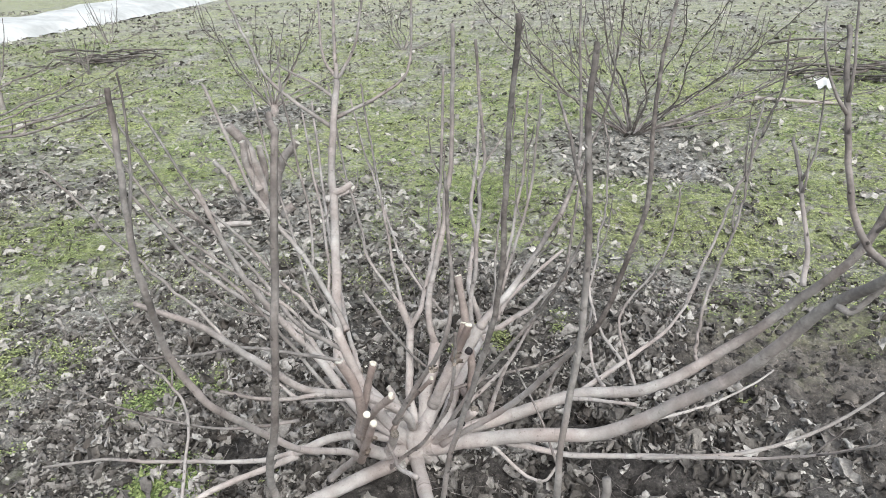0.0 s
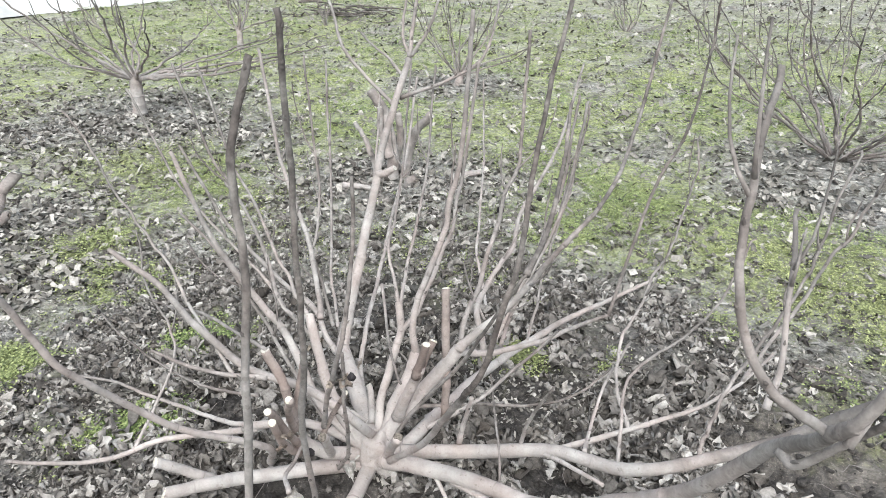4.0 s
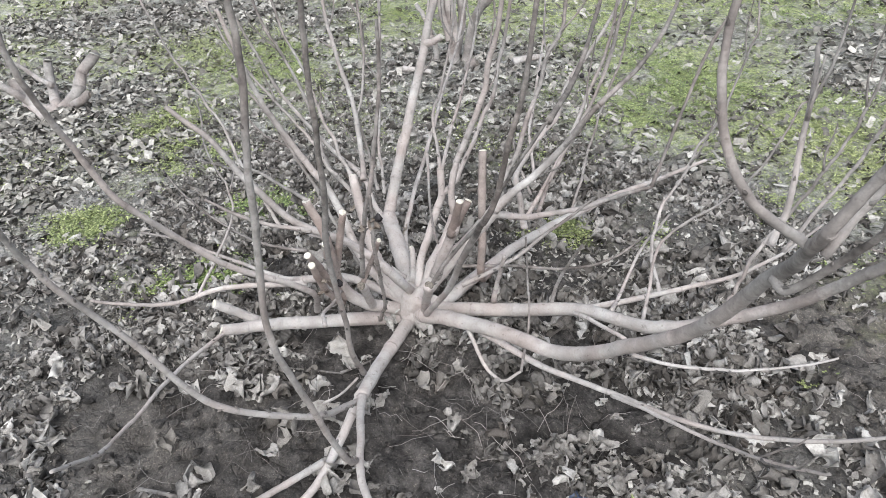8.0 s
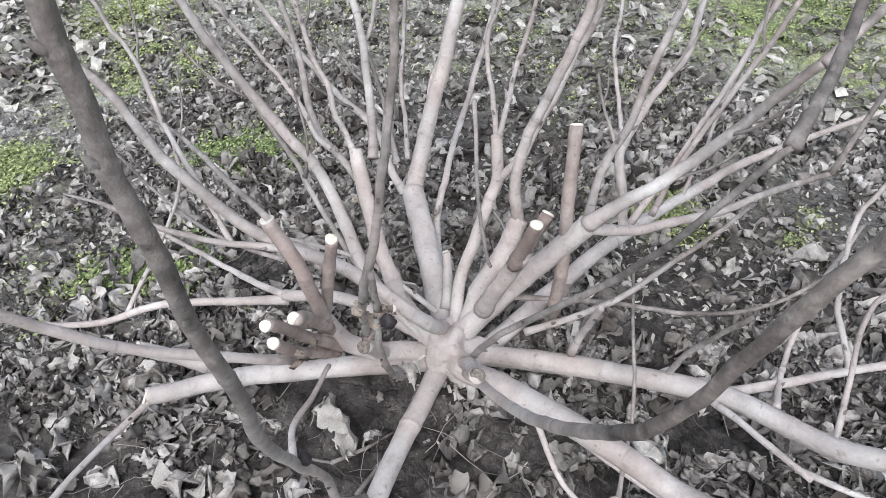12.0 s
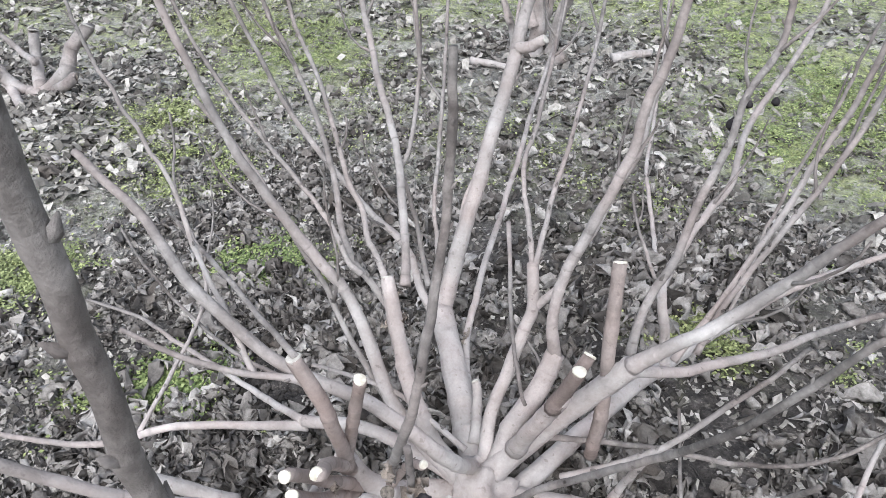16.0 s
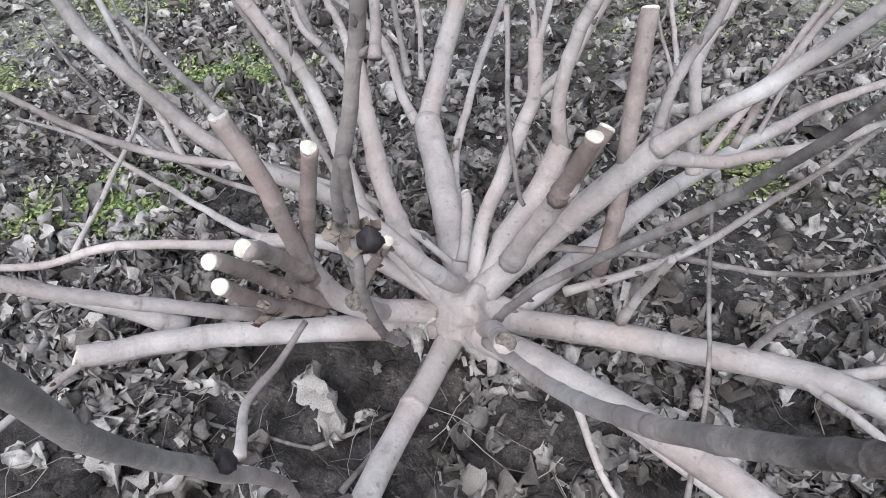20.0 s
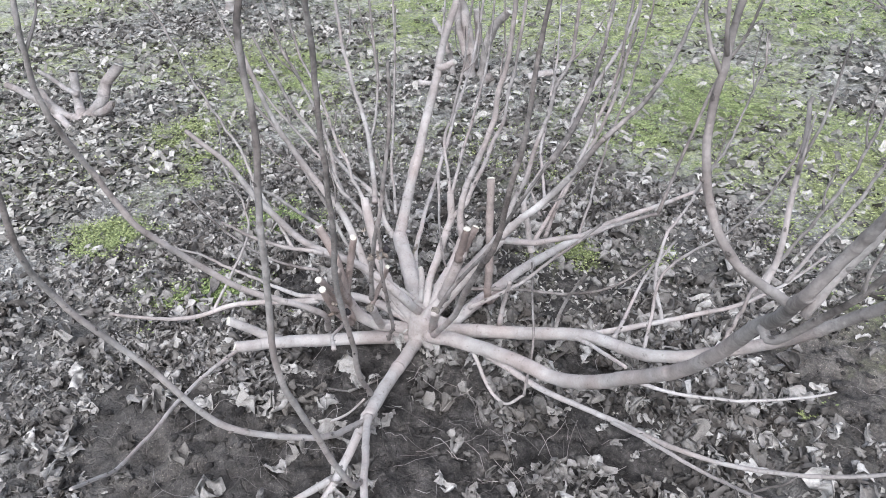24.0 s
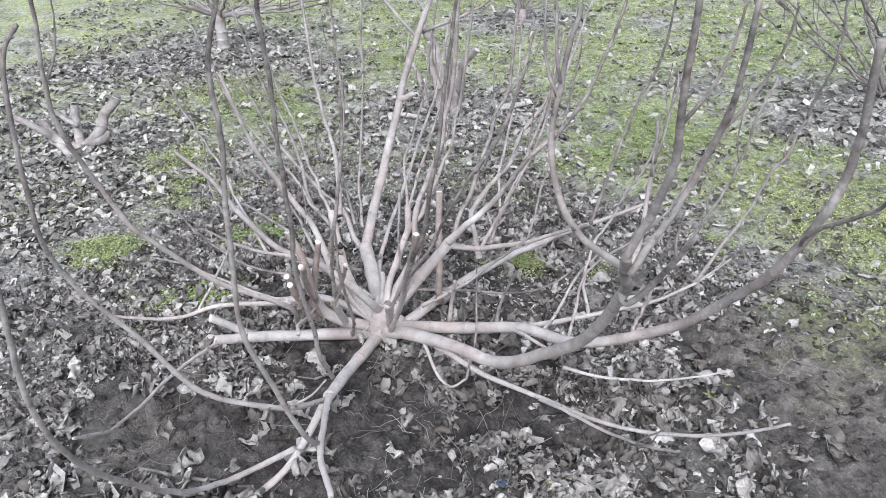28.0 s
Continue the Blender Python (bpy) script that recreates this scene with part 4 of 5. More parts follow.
limb("branch", tree, [(-0.022, 2.028, 0.342), (-0.029, 2.074, 0.422), (-0.023, 2.129, 0.498), (-0.023, 2.175, 0.572), (-0.016, 2.236, 0.660), (-0.020, 2.271, 0.723), (-0.017, 2.301, 0.768), (-0.004, 2.351, 0.836), (-0.011, 2.371, 0.880), (-0.028, 2.418, 1.048), (-0.045, 2.466, 1.215)], 0.0085, 0.0050, (0.45, 0.15), wob=0.007, twigs=2)
limb("branch", tree, [(0.008, 2.150, 0.228), (-0.012, 2.156, 0.299), (-0.034, 2.162, 0.388), (-0.056, 2.232, 0.424), (-0.056, 2.359, 0.470), (-0.057, 2.461, 0.509), (-0.087, 2.574, 0.574), (-0.088, 2.749, 0.649), (-0.098, 2.933, 0.740), (-0.105, 3.049, 0.871), (-0.112, 3.165, 1.001)], 0.0110, 0.0050, (0.95, 0.30), wob=0.007, twigs=1)
limb("branch", tree, [(-0.212, 2.606, -0.007), (-0.264, 2.690, 0.009), (-0.361, 2.846, 0.048), (-0.502, 3.038, 0.115), (-0.606, 3.250, 0.192), (-0.780, 3.618, 0.349), (-0.857, 3.757, 0.420), (-0.923, 3.877, 0.566), (-0.990, 3.997, 0.711)], 0.0080, 0.0045, (0.95, 0.30), twigs=2)
limb("branch", tree, [(-0.225, 2.594, 0.073), (-0.316, 2.635, 0.175), (-0.369, 2.677, 0.250)], 0.0050, 0.0035, (0.60, 0.18), twigs=1)
limb("branch", tree, [(0.022, 2.135, 0.277), (0.043, 2.182, 0.354), (0.064, 2.226, 0.427), (0.084, 2.277, 0.524), (0.104, 2.329, 0.635), (0.124, 2.374, 0.739), (0.129, 2.407, 0.850), (0.132, 2.425, 0.948), (0.135, 2.444, 1.046)], 0.0070, 0.0040, (0.95, 0.30), wob=0.007, twigs=1)
limb("branch", tree, [(0.053, 2.156, 0.300), (0.067, 2.205, 0.417), (0.099, 2.258, 0.530), (0.130, 2.302, 0.636), (0.152, 2.334, 0.735), (0.161, 2.350, 0.800), (0.173, 2.368, 0.923), (0.184, 2.386, 1.046)], 0.0060, 0.0040, (0.60, 0.18), twigs=2)
limb("branch", tree, [(-0.047, 1.414, 0.124), (-0.010, 1.350, 0.270), (0.012, 1.325, 0.405), (0.056, 1.271, 0.569), (0.096, 1.235, 0.724), (0.130, 1.216, 0.850), (0.146, 1.205, 0.950), (0.153, 1.201, 1.038), (0.157, 1.201, 1.116), (0.165, 1.196, 1.250), (0.176, 1.186, 1.400)], 0.0072, 0.0044, (0.50, -0.30), knots=0.07)
limb("limb", tree, [(-0.082, 2.098, 0.060), (-0.024, 1.948, 0.135), (-0.017, 1.939, 0.318), (-0.059, 2.003, 0.547)], 0.0130, 0.0120, (0.60, 0.50), cut="fresh", mat=REDBARK)
limb("limb", tree, [(-0.179, 1.770, 0.032), (-0.214, 1.741, 0.054), (-0.249, 1.663, 0.106), (-0.278, 1.606, 0.172), (-0.299, 1.576, 0.257)], 0.0220, 0.0180, (1.00, 0.90))
limb("limb", tree, [(-0.281, 1.567, 0.248), (-0.270, 1.548, 0.352), (-0.272, 1.536, 0.450), (-0.301, 1.520, 0.529)], 0.0130, 0.0120, (0.70, 0.60), cut="grey", mat=REDBARK)
limb("limb", tree, [(-0.297, 1.578, 0.245), (-0.263, 1.579, 0.366), (-0.230, 1.579, 0.488)], 0.0110, 0.0100, (0.70, 0.60), cut="fresh", mat=REDBARK)
limb("limb", tree, [(-0.294, 1.595, 0.194), (-0.234, 1.510, 0.363), (-0.144, 1.432, 0.497)], 0.0110, 0.0095, (0.90, 0.80), cut="fresh", mat=REDBARK)
limb("limb", tree, [(-0.287, 1.594, 0.162), (-0.248, 1.506, 0.303), (-0.208, 1.420, 0.444)], 0.0110, 0.0095, (0.90, 0.80), cut="fresh", mat=REDBARK)
limb("limb", tree, [(-0.297, 1.588, 0.142), (-0.248, 1.489, 0.280), (-0.191, 1.415, 0.422)], 0.0110, 0.0095, (0.90, 0.80), cut="fresh", mat=REDBARK)
limb("branch", tree, [(-0.197, 1.589, 0.253), (-0.135, 1.582, 0.376), (-0.064, 1.540, 0.479)], 0.0070, 0.0060, (0.80, 0.70), cut="fresh", mat=REDBARK)
limb("branch", tree, [(-0.297, 1.522, 0.530), (-0.560, 1.565, 0.522), (-0.822, 1.637, 0.436), (-1.097, 1.714, 0.353)], 0.0050, 0.0035, (0.30, 0.10))
limb("limb", tree, [(-0.171, 1.791, 0.035), (-0.191, 1.802, 0.077), (-0.187, 1.707, 0.224), (-0.295, 1.642, 0.330), (-0.431, 1.565, 0.400), (-0.538, 1.504, 0.532), (-0.667, 1.504, 0.620), (-0.828, 1.488, 0.691)], 0.0180, 0.0070, (1.00, 0.30))
limb("branch", tree, [(-0.382, 1.585, 0.371), (-0.439, 1.511, 0.404), (-0.503, 1.443, 0.454), (-0.572, 1.387, 0.510)], 0.0070, 0.0040, (0.70, 0.20))
limb("branch", tree, [(-0.195, 1.775, 0.165), (-0.272, 1.763, 0.197), (-0.349, 1.748, 0.232), (-0.420, 1.709, 0.255), (-0.492, 1.662, 0.276)], 0.0060, 0.0040, (0.90, 0.50))
limb("branch", tree, [(-0.500, 1.650, 0.220), (-0.687, 1.619, 0.195), (-0.875, 1.610, 0.205), (-1.063, 1.614, 0.243), (-1.245, 1.638, 0.305)], 0.0050, 0.0030, (0.30, 0.00))
limb("limb", tree, [(-0.179, 1.779, 0.035), (-0.214, 1.768, 0.074), (-0.317, 1.733, 0.114), (-0.421, 1.698, 0.122), (-0.530, 1.642, 0.100)], 0.0160, 0.0130, (1.00, 0.95))
limb("branch", tree, [(-0.522, 1.646, 0.086), (-0.703, 1.472, 0.096), (-0.813, 1.340, 0.069), (-0.929, 1.247, 0.067), (-1.047, 1.168, 0.082)], 0.0100, 0.0050, (1.00, 0.50), twigs=1)
limb("branch", tree, [(-0.530, 1.642, 0.100), (-0.660, 1.646, 0.050), (-0.827, 1.634, 0.043), (-0.995, 1.609, 0.046), (-1.162, 1.582, 0.062), (-1.320, 1.521, 0.065)], 0.0090, 0.0040, (1.00, 0.30))
limb("branch", tree, [(-0.389, 1.564, 0.085), (-0.262, 1.445, 0.288), (-0.317, 1.270, 0.453), (-0.393, 1.116, 0.662), (-0.441, 1.048, 0.831), (-0.417, 0.990, 1.022), (-0.415, 1.000, 1.172), (-0.418, 1.023, 1.326)], 0.0100, 0.0045, (0.80, 0.10), wob=0.007, twigs=1)
limb("limb", tree, [(-0.158, 1.789, 0.035), (-0.154, 1.796, 0.093), (-0.123, 1.854, 0.160), (-0.082, 1.895, 0.236), (-0.036, 1.931, 0.313), (0.012, 1.965, 0.391)], 0.0270, 0.0190, (1.00, 0.90))
limb("branch", tree, [(0.003, 1.958, 0.375), (0.076, 2.088, 0.327), (0.143, 2.226, 0.305), (0.209, 2.370, 0.304), (0.287, 2.505, 0.306)], 0.0110, 0.0060, (0.90, 0.20))
limb("branch", tree, [(0.013, 1.955, 0.392), (0.085, 1.987, 0.483), (0.153, 2.035, 0.568), (0.205, 2.063, 0.651), (0.257, 2.081, 0.732)], 0.0130, 0.0070, (0.90, 0.20), wob=0.007, twigs=2)
limb("limb", tree, [(-0.128, 1.842, 0.162), (-0.085, 1.838, 0.272), (-0.039, 1.831, 0.381)], 0.0170, 0.0150, (1.00, 0.90))
limb("limb", tree, [(-0.051, 1.828, 0.349), (-0.026, 1.815, 0.418), (-0.001, 1.805, 0.488)], 0.0120, 0.0110, (0.50, 0.40), cut="fresh", mat=REDBARK)
limb("limb", tree, [(-0.046, 1.835, 0.367), (-0.037, 1.858, 0.407), (-0.027, 1.883, 0.445)], 0.0120, 0.0110, (0.50, 0.40), cut="fresh", mat=REDBARK)
limb("branch", tree, [(-0.139, 1.777, 0.035), (-0.100, 1.762, 0.095), (-0.032, 1.698, 0.248), (0.060, 1.689, 0.401), (0.167, 1.681, 0.550), (0.253, 1.655, 0.707), (0.320, 1.691, 0.837)], 0.0080, 0.0035, (0.60, 0.00))
limb("branch", tree, [(-0.027, 1.845, 0.165), (0.067, 1.919, 0.233), (0.132, 1.997, 0.295), (0.180, 2.096, 0.341), (0.219, 2.207, 0.383)], 0.0070, 0.0040, (0.70, 0.10))
limb("branch", tree, [(-0.107, 1.872, 0.190), (0.044, 1.981, 0.186), (0.186, 2.057, 0.188), (0.311, 2.136, 0.222), (0.387, 2.230, 0.297)], 0.0060, 0.0035, (0.20, 0.00))
limb("branch", tree, [(0.228, 1.947, 0.133), (0.246, 1.936, 0.226), (0.282, 1.922, 0.317), (0.325, 1.914, 0.407)], 0.0060, 0.0040, (0.50, 0.00))
limb("branch", tree, [(0.412, 1.963, 0.189), (0.384, 2.096, 0.169), (0.376, 2.257, 0.236), (0.389, 2.430, 0.271)], 0.0060, 0.0040, (0.90, 0.40))
limb("branch", tree, [(0.045, 1.912, 0.090), (0.071, 1.894, 0.199), (0.103, 1.874, 0.307)], 0.0080, 0.0060, (1.00, 0.80))
limb("branch", tree, [(0.116, 1.743, 0.119), (0.306, 1.764, 0.074), (0.500, 1.770, 0.081), (0.690, 1.759, 0.109), (0.868, 1.777, 0.140), (1.041, 1.829, 0.194), (1.186, 1.882, 0.284)], 0.0100, 0.0040, (1.00, 0.40))
limb("branch", tree, [(0.518, 1.769, 0.078), (0.696, 1.682, 0.171), (0.866, 1.594, 0.268), (1.017, 1.522, 0.389)], 0.0060, 0.0030, (1.00, 0.50), twigs=2)
limb("branch", tree, [(0.487, 1.973, 0.051), (0.654, 1.998, 0.072), (0.817, 2.050, 0.116), (0.968, 2.122, 0.184)], 0.0060, 0.0030, (1.00, 0.90))
limb("branch", tree, [(0.052, 1.746, 0.120), (0.145, 1.697, 0.070), (0.191, 1.682, 0.045), (0.237, 1.680, 0.040), (0.270, 1.712, 0.070)], 0.0060, 0.0040, (1.00, 0.80))
limb("branch", tree, [(0.270, 1.712, 0.070), (0.225, 1.824, 0.129), (0.160, 1.926, 0.204), (0.088, 2.021, 0.289)], 0.0040, 0.0030, (0.30, 0.10))
limb("branch", tree, [(-0.495, 1.306, 0.129), (-0.426, 1.114, 0.173), (-0.329, 0.946, 0.213), (-0.218, 0.809, 0.284), (-0.124, 0.693, 0.404)], 0.0060, 0.0040, (1.00, 0.70))
limb("branch", tree, [(-0.185, 1.582, 0.292), (-0.101, 1.515, 0.468), (-0.018, 1.462, 0.630), (0.010, 1.478, 0.769), (-0.001, 1.521, 0.897), (-0.008, 1.541, 1.040)], 0.0070, 0.0040, (0.50, 0.00))
limb("branch", tree, [(-0.248, 1.693, 0.019), (-0.094, 1.572, 0.255), (-0.001, 1.459, 0.486), (0.019, 1.441, 0.682)], 0.0060, 0.0040, (0.60, 0.20))
limb("branch", tree, [(-0.338, 1.745, 0.138), (-0.431, 1.737, 0.279), (-0.533, 1.735, 0.433), (-0.638, 1.721, 0.597), (-0.777, 1.696, 0.735)], 0.0070, 0.0040, (0.60, 0.30), wob=0.007, twigs=2)
limb("branch", tree, [(0.016, 1.185, 0.033), (-0.003, 0.966, 0.087), (0.051, 0.820, 0.225), (0.129, 0.703, 0.416), (0.201, 0.606, 0.624), (0.258, 0.567, 0.839), (0.291, 0.585, 1.064)], 0.0090, 0.0040, (0.90, 0.20))
limb("branch", tree, [(0.257, 2.081, 0.732), (0.309, 2.259, 0.831), (0.317, 2.422, 0.976), (0.311, 2.566, 1.142), (0.304, 2.694, 1.319)], 0.0070, 0.0040, (0.20, 0.00))
limb("branch", tree, [(0.287, 2.505, 0.306), (0.338, 2.643, 0.702), (0.412, 2.664, 0.919), (0.444, 2.654, 1.133), (0.453, 2.619, 1.331)], 0.0060, 0.0030, (0.20, 0.00))
limb("branch", tree, [(0.320, 1.691, 0.837), (0.307, 1.838, 0.906), (0.277, 1.975, 0.999), (0.238, 2.101, 1.110)], 0.0070, 0.0040, (0.00, 0.00))
limb("branch", tree, [(0.509, 1.942, 0.195), (0.470, 2.147, 0.347), (0.616, 2.304, 0.504), (0.684, 2.465, 0.703)], 0.0050, 0.0030, (0.53, 0.08), wob=0.012, twigs=0)
limb("branch", tree, [(0.735, 2.450, 0.242), (0.849, 2.512, 0.551), (0.912, 2.522, 0.779), (0.960, 2.512, 0.996), (0.965, 2.494, 1.208)], 0.0060, 0.0030, (0.57, 0.08), wob=0.017, twigs=2)
limb("branch", tree, [(-0.001, 2.499, 0.096), (0.009, 2.618, 0.390), (0.052, 2.702, 0.677), (0.076, 2.739, 0.960)], 0.0050, 0.0030, (0.59, 0.08), wob=0.012, twigs=0)
limb("branch", tree, [(0.484, 2.137, 0.170), (0.382, 2.299, 0.278), (0.408, 2.506, 0.446), (0.441, 2.694, 0.640), (0.421, 2.854, 0.865)], 0.0060, 0.0030, (0.83, 0.08), wob=0.017, twigs=2)
limb("branch", tree, [(-0.772, 1.388, 0.079), (-0.874, 1.651, 0.247), (-1.083, 1.741, 0.357), (-1.262, 1.852, 0.508)], 0.0050, 0.0030, (0.69, 0.08), wob=0.012, twigs=1)
limb("branch", tree, [(-0.433, 1.518, 0.400), (-0.627, 1.563, 0.542), (-0.792, 1.598, 0.702), (-0.955, 1.595, 0.851), (-1.084, 1.596, 1.016)], 0.0050, 0.0030, (0.78, 0.08), wob=0.017, twigs=0)
limb("branch", tree, [(0.697, 1.995, 0.267), (0.701, 2.073, 0.361), (0.777, 2.181, 0.573), (0.837, 2.270, 0.797), (0.868, 2.340, 1.025)], 0.0060, 0.0030, (0.52, 0.08), wob=0.022, twigs=2)
limb("limb", tree, [(-0.143, 1.774, 0.035), (-0.110, 1.755, 0.080), (-0.050, 1.700, 0.190), (0.038, 1.607, 0.336)], 0.0130, 0.0125, (1.00, 0.95), cut="old")
limb("limb", tree, [(-0.245, 1.665, 0.105), (-0.215, 1.620, 0.180), (-0.185, 1.572, 0.262)], 0.0130, 0.0125, (1.00, 0.90), cut="old")
limb("branch", tree, [(-0.067, 1.327, 0.341), (-0.119, 1.370, 0.327), (-0.149, 1.433, 0.307), (-0.183, 1.494, 0.293)], 0.0055, 0.0040, (0.80, 0.50))
limb("twig", tree, [(-0.164, 1.330, -0.002), (-0.086, 1.345, 0.071), (-0.021, 1.367, 0.158)], 0.0040, 0.0030, (0.90, 0.70))


def dried_fig(parent, p, r=0.014):
    """A small black fruit that stayed on the branch: a wrinkled pear shape with a short neck."""
    bm = bmesh.new()
    bmesh.ops.create_icosphere(bm, subdivisions=3, radius=1)
    for v in bm.verts:
        c = v.co.copy()
        k = 1 + 0.22 * noise.noise(c * 2.2 + Vector(p) * 9)
        a = math.atan2(c.y, c.x)
        k *= 1 + 0.07 * math.sin(9 * a + 3 * noise.noise(c * 2 + Vector(p) * 5)) * (1 - c.z * c.z)
        taper = 1 - 0.55 * max(0, c.z) ** 1.3
        v.co = Vector(p) + Vector((c.x * r * taper * k, c.y * r * taper * k * 0.85, c.z * r * (1.35 if c.z > 0 else 0.9) * k))
    part("dried_fig", bm, FIG, parent, "shrivelled black fig")


dried_fig(tree, (-1.218, 1.628, 0.296), 0.008)
dried_fig(tree, (0.052, 1.429, 0.640), 0.0095)
dried_fig(tree, (0.051, 1.290, 0.544), 0.0085)
dried_fig(tree, (-0.024, 2.271, 0.707), 0.012)
dried_fig(tree, (-0.204, 2.920, 0.475), 0.010)
dried_fig(tree, (-0.104, 2.779, 0.558), 0.010)
dried_fig(tree, (-0.539, 1.395, 0.489), 0.006)
dried_fig(tree, (-0.880, 1.831, 0.646), 0.006)
dried_fig(tree, (-0.913, 2.314, 0.400), 0.006)


# ---- neighbouring fig trees ----
def small_fig(name, base, seed, shoots, tall, spread, label, trunk=0.0, low=2, thick=0.011, dark=0.45, more=0):
    """A leafless coppiced fig: shoots that curve up and out from one foot."""
    rng = random.Random(seed)
    t = tagged(new(name), label, "tree", "neighbouring fig trees")
    x0, y0 = base
    z0 = height(x0, y0) - 0.02
    top = Vector((x0, y0, z0))
    if trunk:
        limb("trunk", t, [(x0, y0, z0), (x0 + 0.02, y0, z0 + trunk * 0.6), (x0, y0 + 0.02, z0 + trunk)], thick * 4.2, thick * 3.4, (0.65, 0.5), sides=10)
        top = Vector((x0, y0 + 0.02, z0 + trunk - 0.03))
    for k in range(shoots):
        a = 2 * math.pi * (k + rng.uniform(-0.3, 0.3)) / shoots
        lean = spread * rng.uniform(0.2, 1.25) if k >= low else spread * 1.5
        h = tall * rng.uniform(0.6, 1.0) if k >= low else tall * 0.35
        d = Vector((math.cos(a), math.sin(a), 0))
        w = 0.035 * tall
        pts = [top + d * 0.02, top + d * lean * 0.35 + Vector((rng.gauss(0, w), rng.gauss(0, w), h * 0.27)), top + d * lean * rng.uniform(0.6, 0.78) + Vector((rng.gauss(0, w), rng.gauss(0, w), h * 0.6)), top + d * lean + Vector((rng.gauss(0, 0.05), rng.gauss(0, 0.05), h))]
        pts = [tuple(p) for p in pts]
        r = thick * rng.uniform(0.7, 1.2)
        ob = limb("branch", t, pts, r, r * 0.28, (dark, 0.0), sides=6, wob=0.02)
        for _ in range(rng.randint(1, 3) + more):
            u = rng.uniform(0.35, 0.85)
            p = Vector(spline(pts, 21)[int(u * 20)])
            d2 = (d + Vector((rng.gauss(0, 0.7), rng.gauss(0, 0.7), 0))).normalized()
            length = h * rng.uniform(0.2, 0.42)
            limb("twig", ob, [tuple(p), tuple(p + d2 * length * 0.35 + Vector((0, 0, length * 0.3))), tuple(p + d2 * length * 0.5 + Vector((0, 0, length)))], r * 0.42, r * 0.2, (0.2, 0.0), sides=5, wob=0.008)
    return t


small_fig("fig_tree", (0.86, 5.95), 3, 22, 1.5, 1.45, "leafless fig bush with dark branches on bare litter", low=6, thick=0.0115, dark=0.2, more=1)
small_fig("fig_tree", (-4.45, 4.15), 5, 17, 0.95, 1.1, "leafless fig tree with a short pale trunk", trunk=0.36, low=6, thick=0.014)
small_fig("fig_tree", (-2.70, 6.70), 8, 13, 1.1, 0.55, "leafless grey fig bush among green weeds", trunk=0.15)
small_fig("fig_tree", (-6.30, 7.10), 13, 11, 1.0, 0.6, "leafless grey fig bush among green weeds", trunk=0.3)
small_fig("fig_tree", (-6.9, 9.6), 15, 9, 0.8, 0.5, "leafless grey fig bush among dry litter")
small_fig("fig_tree", (-2.4, 11.6), 17, 11, 1.0, 0.7, "leafless grey fig bush among dry grass")
small_fig("fig_tree", (1.6, 11.2), 19, 11, 0.9, 0.7, "leafless grey fig bush among dry grass")
small_fig("fig_tree", (5.4, 10.6), 23, 10, 0.9, 0.7, "leafless grey fig bush among dry grass")
small_fig("fig_tree", (-9.2, 13.5), 29, 10, 1.0, 0.7, "leafless grey fig bush near a white sheet")


STUMP_A = [
    ([(-1.654, 4.000, -0.077), (-1.653, 4.000, 0.160), (-1.692, 4.000, 0.375), (-1.809, 4.000, 0.543)], 0.042, 0.030, "grey"),
    ([(-1.625, 4.080, -0.079), (-1.563, 4.080, 0.168), (-1.493, 4.080, 0.317), (-1.398, 4.080, 0.423)], 0.032, 0.026, "grey"),
    ([(-1.645, 3.960, 0.135), (-1.702, 3.960, 0.298), (-1.713, 3.960, 0.456)], 0.026, 0.020, "grey"),
    ([(-1.793, 4.000, -0.079), (-1.813, 4.000, 0.099), (-1.872, 4.000, 0.240), (-1.948, 4.000, 0.316)], 0.020, 0.014, "fresh"),
    ([(-1.783, 3.950, 0.126), (-1.820, 3.950, 0.211), (-1.839, 3.950, 0.250)], 0.015, 0.013, "fresh"),
    ([(-1.714, 4.120, -0.045), (-1.667, 4.120, 0.201), (-1.680, 4.120, 0.384)], 0.030, 0.022, "grey"),
    ([(-1.459, 3.900, -0.010), (-1.440, 3.900, 0.024), (-1.404, 3.900, 0.052)], 0.030, 0.028, "old"),
]
STUMP_B = [
    ([(-3.060, 2.060, -0.010), (-3.163, 1.996, 0.016), (-3.268, 1.969, 0.086), (-3.319, 1.981, 0.148)], 0.034, 0.026, "fresh"),
    ([(-3.223, 1.981, 0.057), (-3.259, 1.888, 0.165), (-3.374, 1.835, 0.215)], 0.022, 0.019, "fresh"),
    ([(-3.067, 2.069, 0.007), (-3.223, 2.132, 0.087), (-3.290, 2.188, 0.216)], 0.031, 0.024, "grey"),
    ([(-3.044, 2.083, 0.000), (-3.017, 2.171, 0.077), (-3.026, 2.250, 0.176), (-3.008, 2.339, 0.261)], 0.037, 0.029, "grey"),
    ([(-3.143, 2.104, 0.120), (-3.368, 2.099, 0.152), (-3.476, 2.061, 0.212)], 0.016, 0.013, "grey"),
    ([(-3.018, 2.116, 0.013), (-2.861, 2.118, 0.081), (-2.837, 2.161, 0.107)], 0.026, 0.022, "old"),
]


def pruned_stump(limbs, label):
    """A fig cut back hard: thick leaning limbs with sawn ends."""
    t = tagged(new("pruned_fig_tree"), label, "tree", "pruned fig trees")
    for pts, r0, r1, cut in limbs:
        limb("stub", t, pts, r0, r1, (0.55, 0.35), cut=cut, sides=10, wob=0.012, knots=0.09)


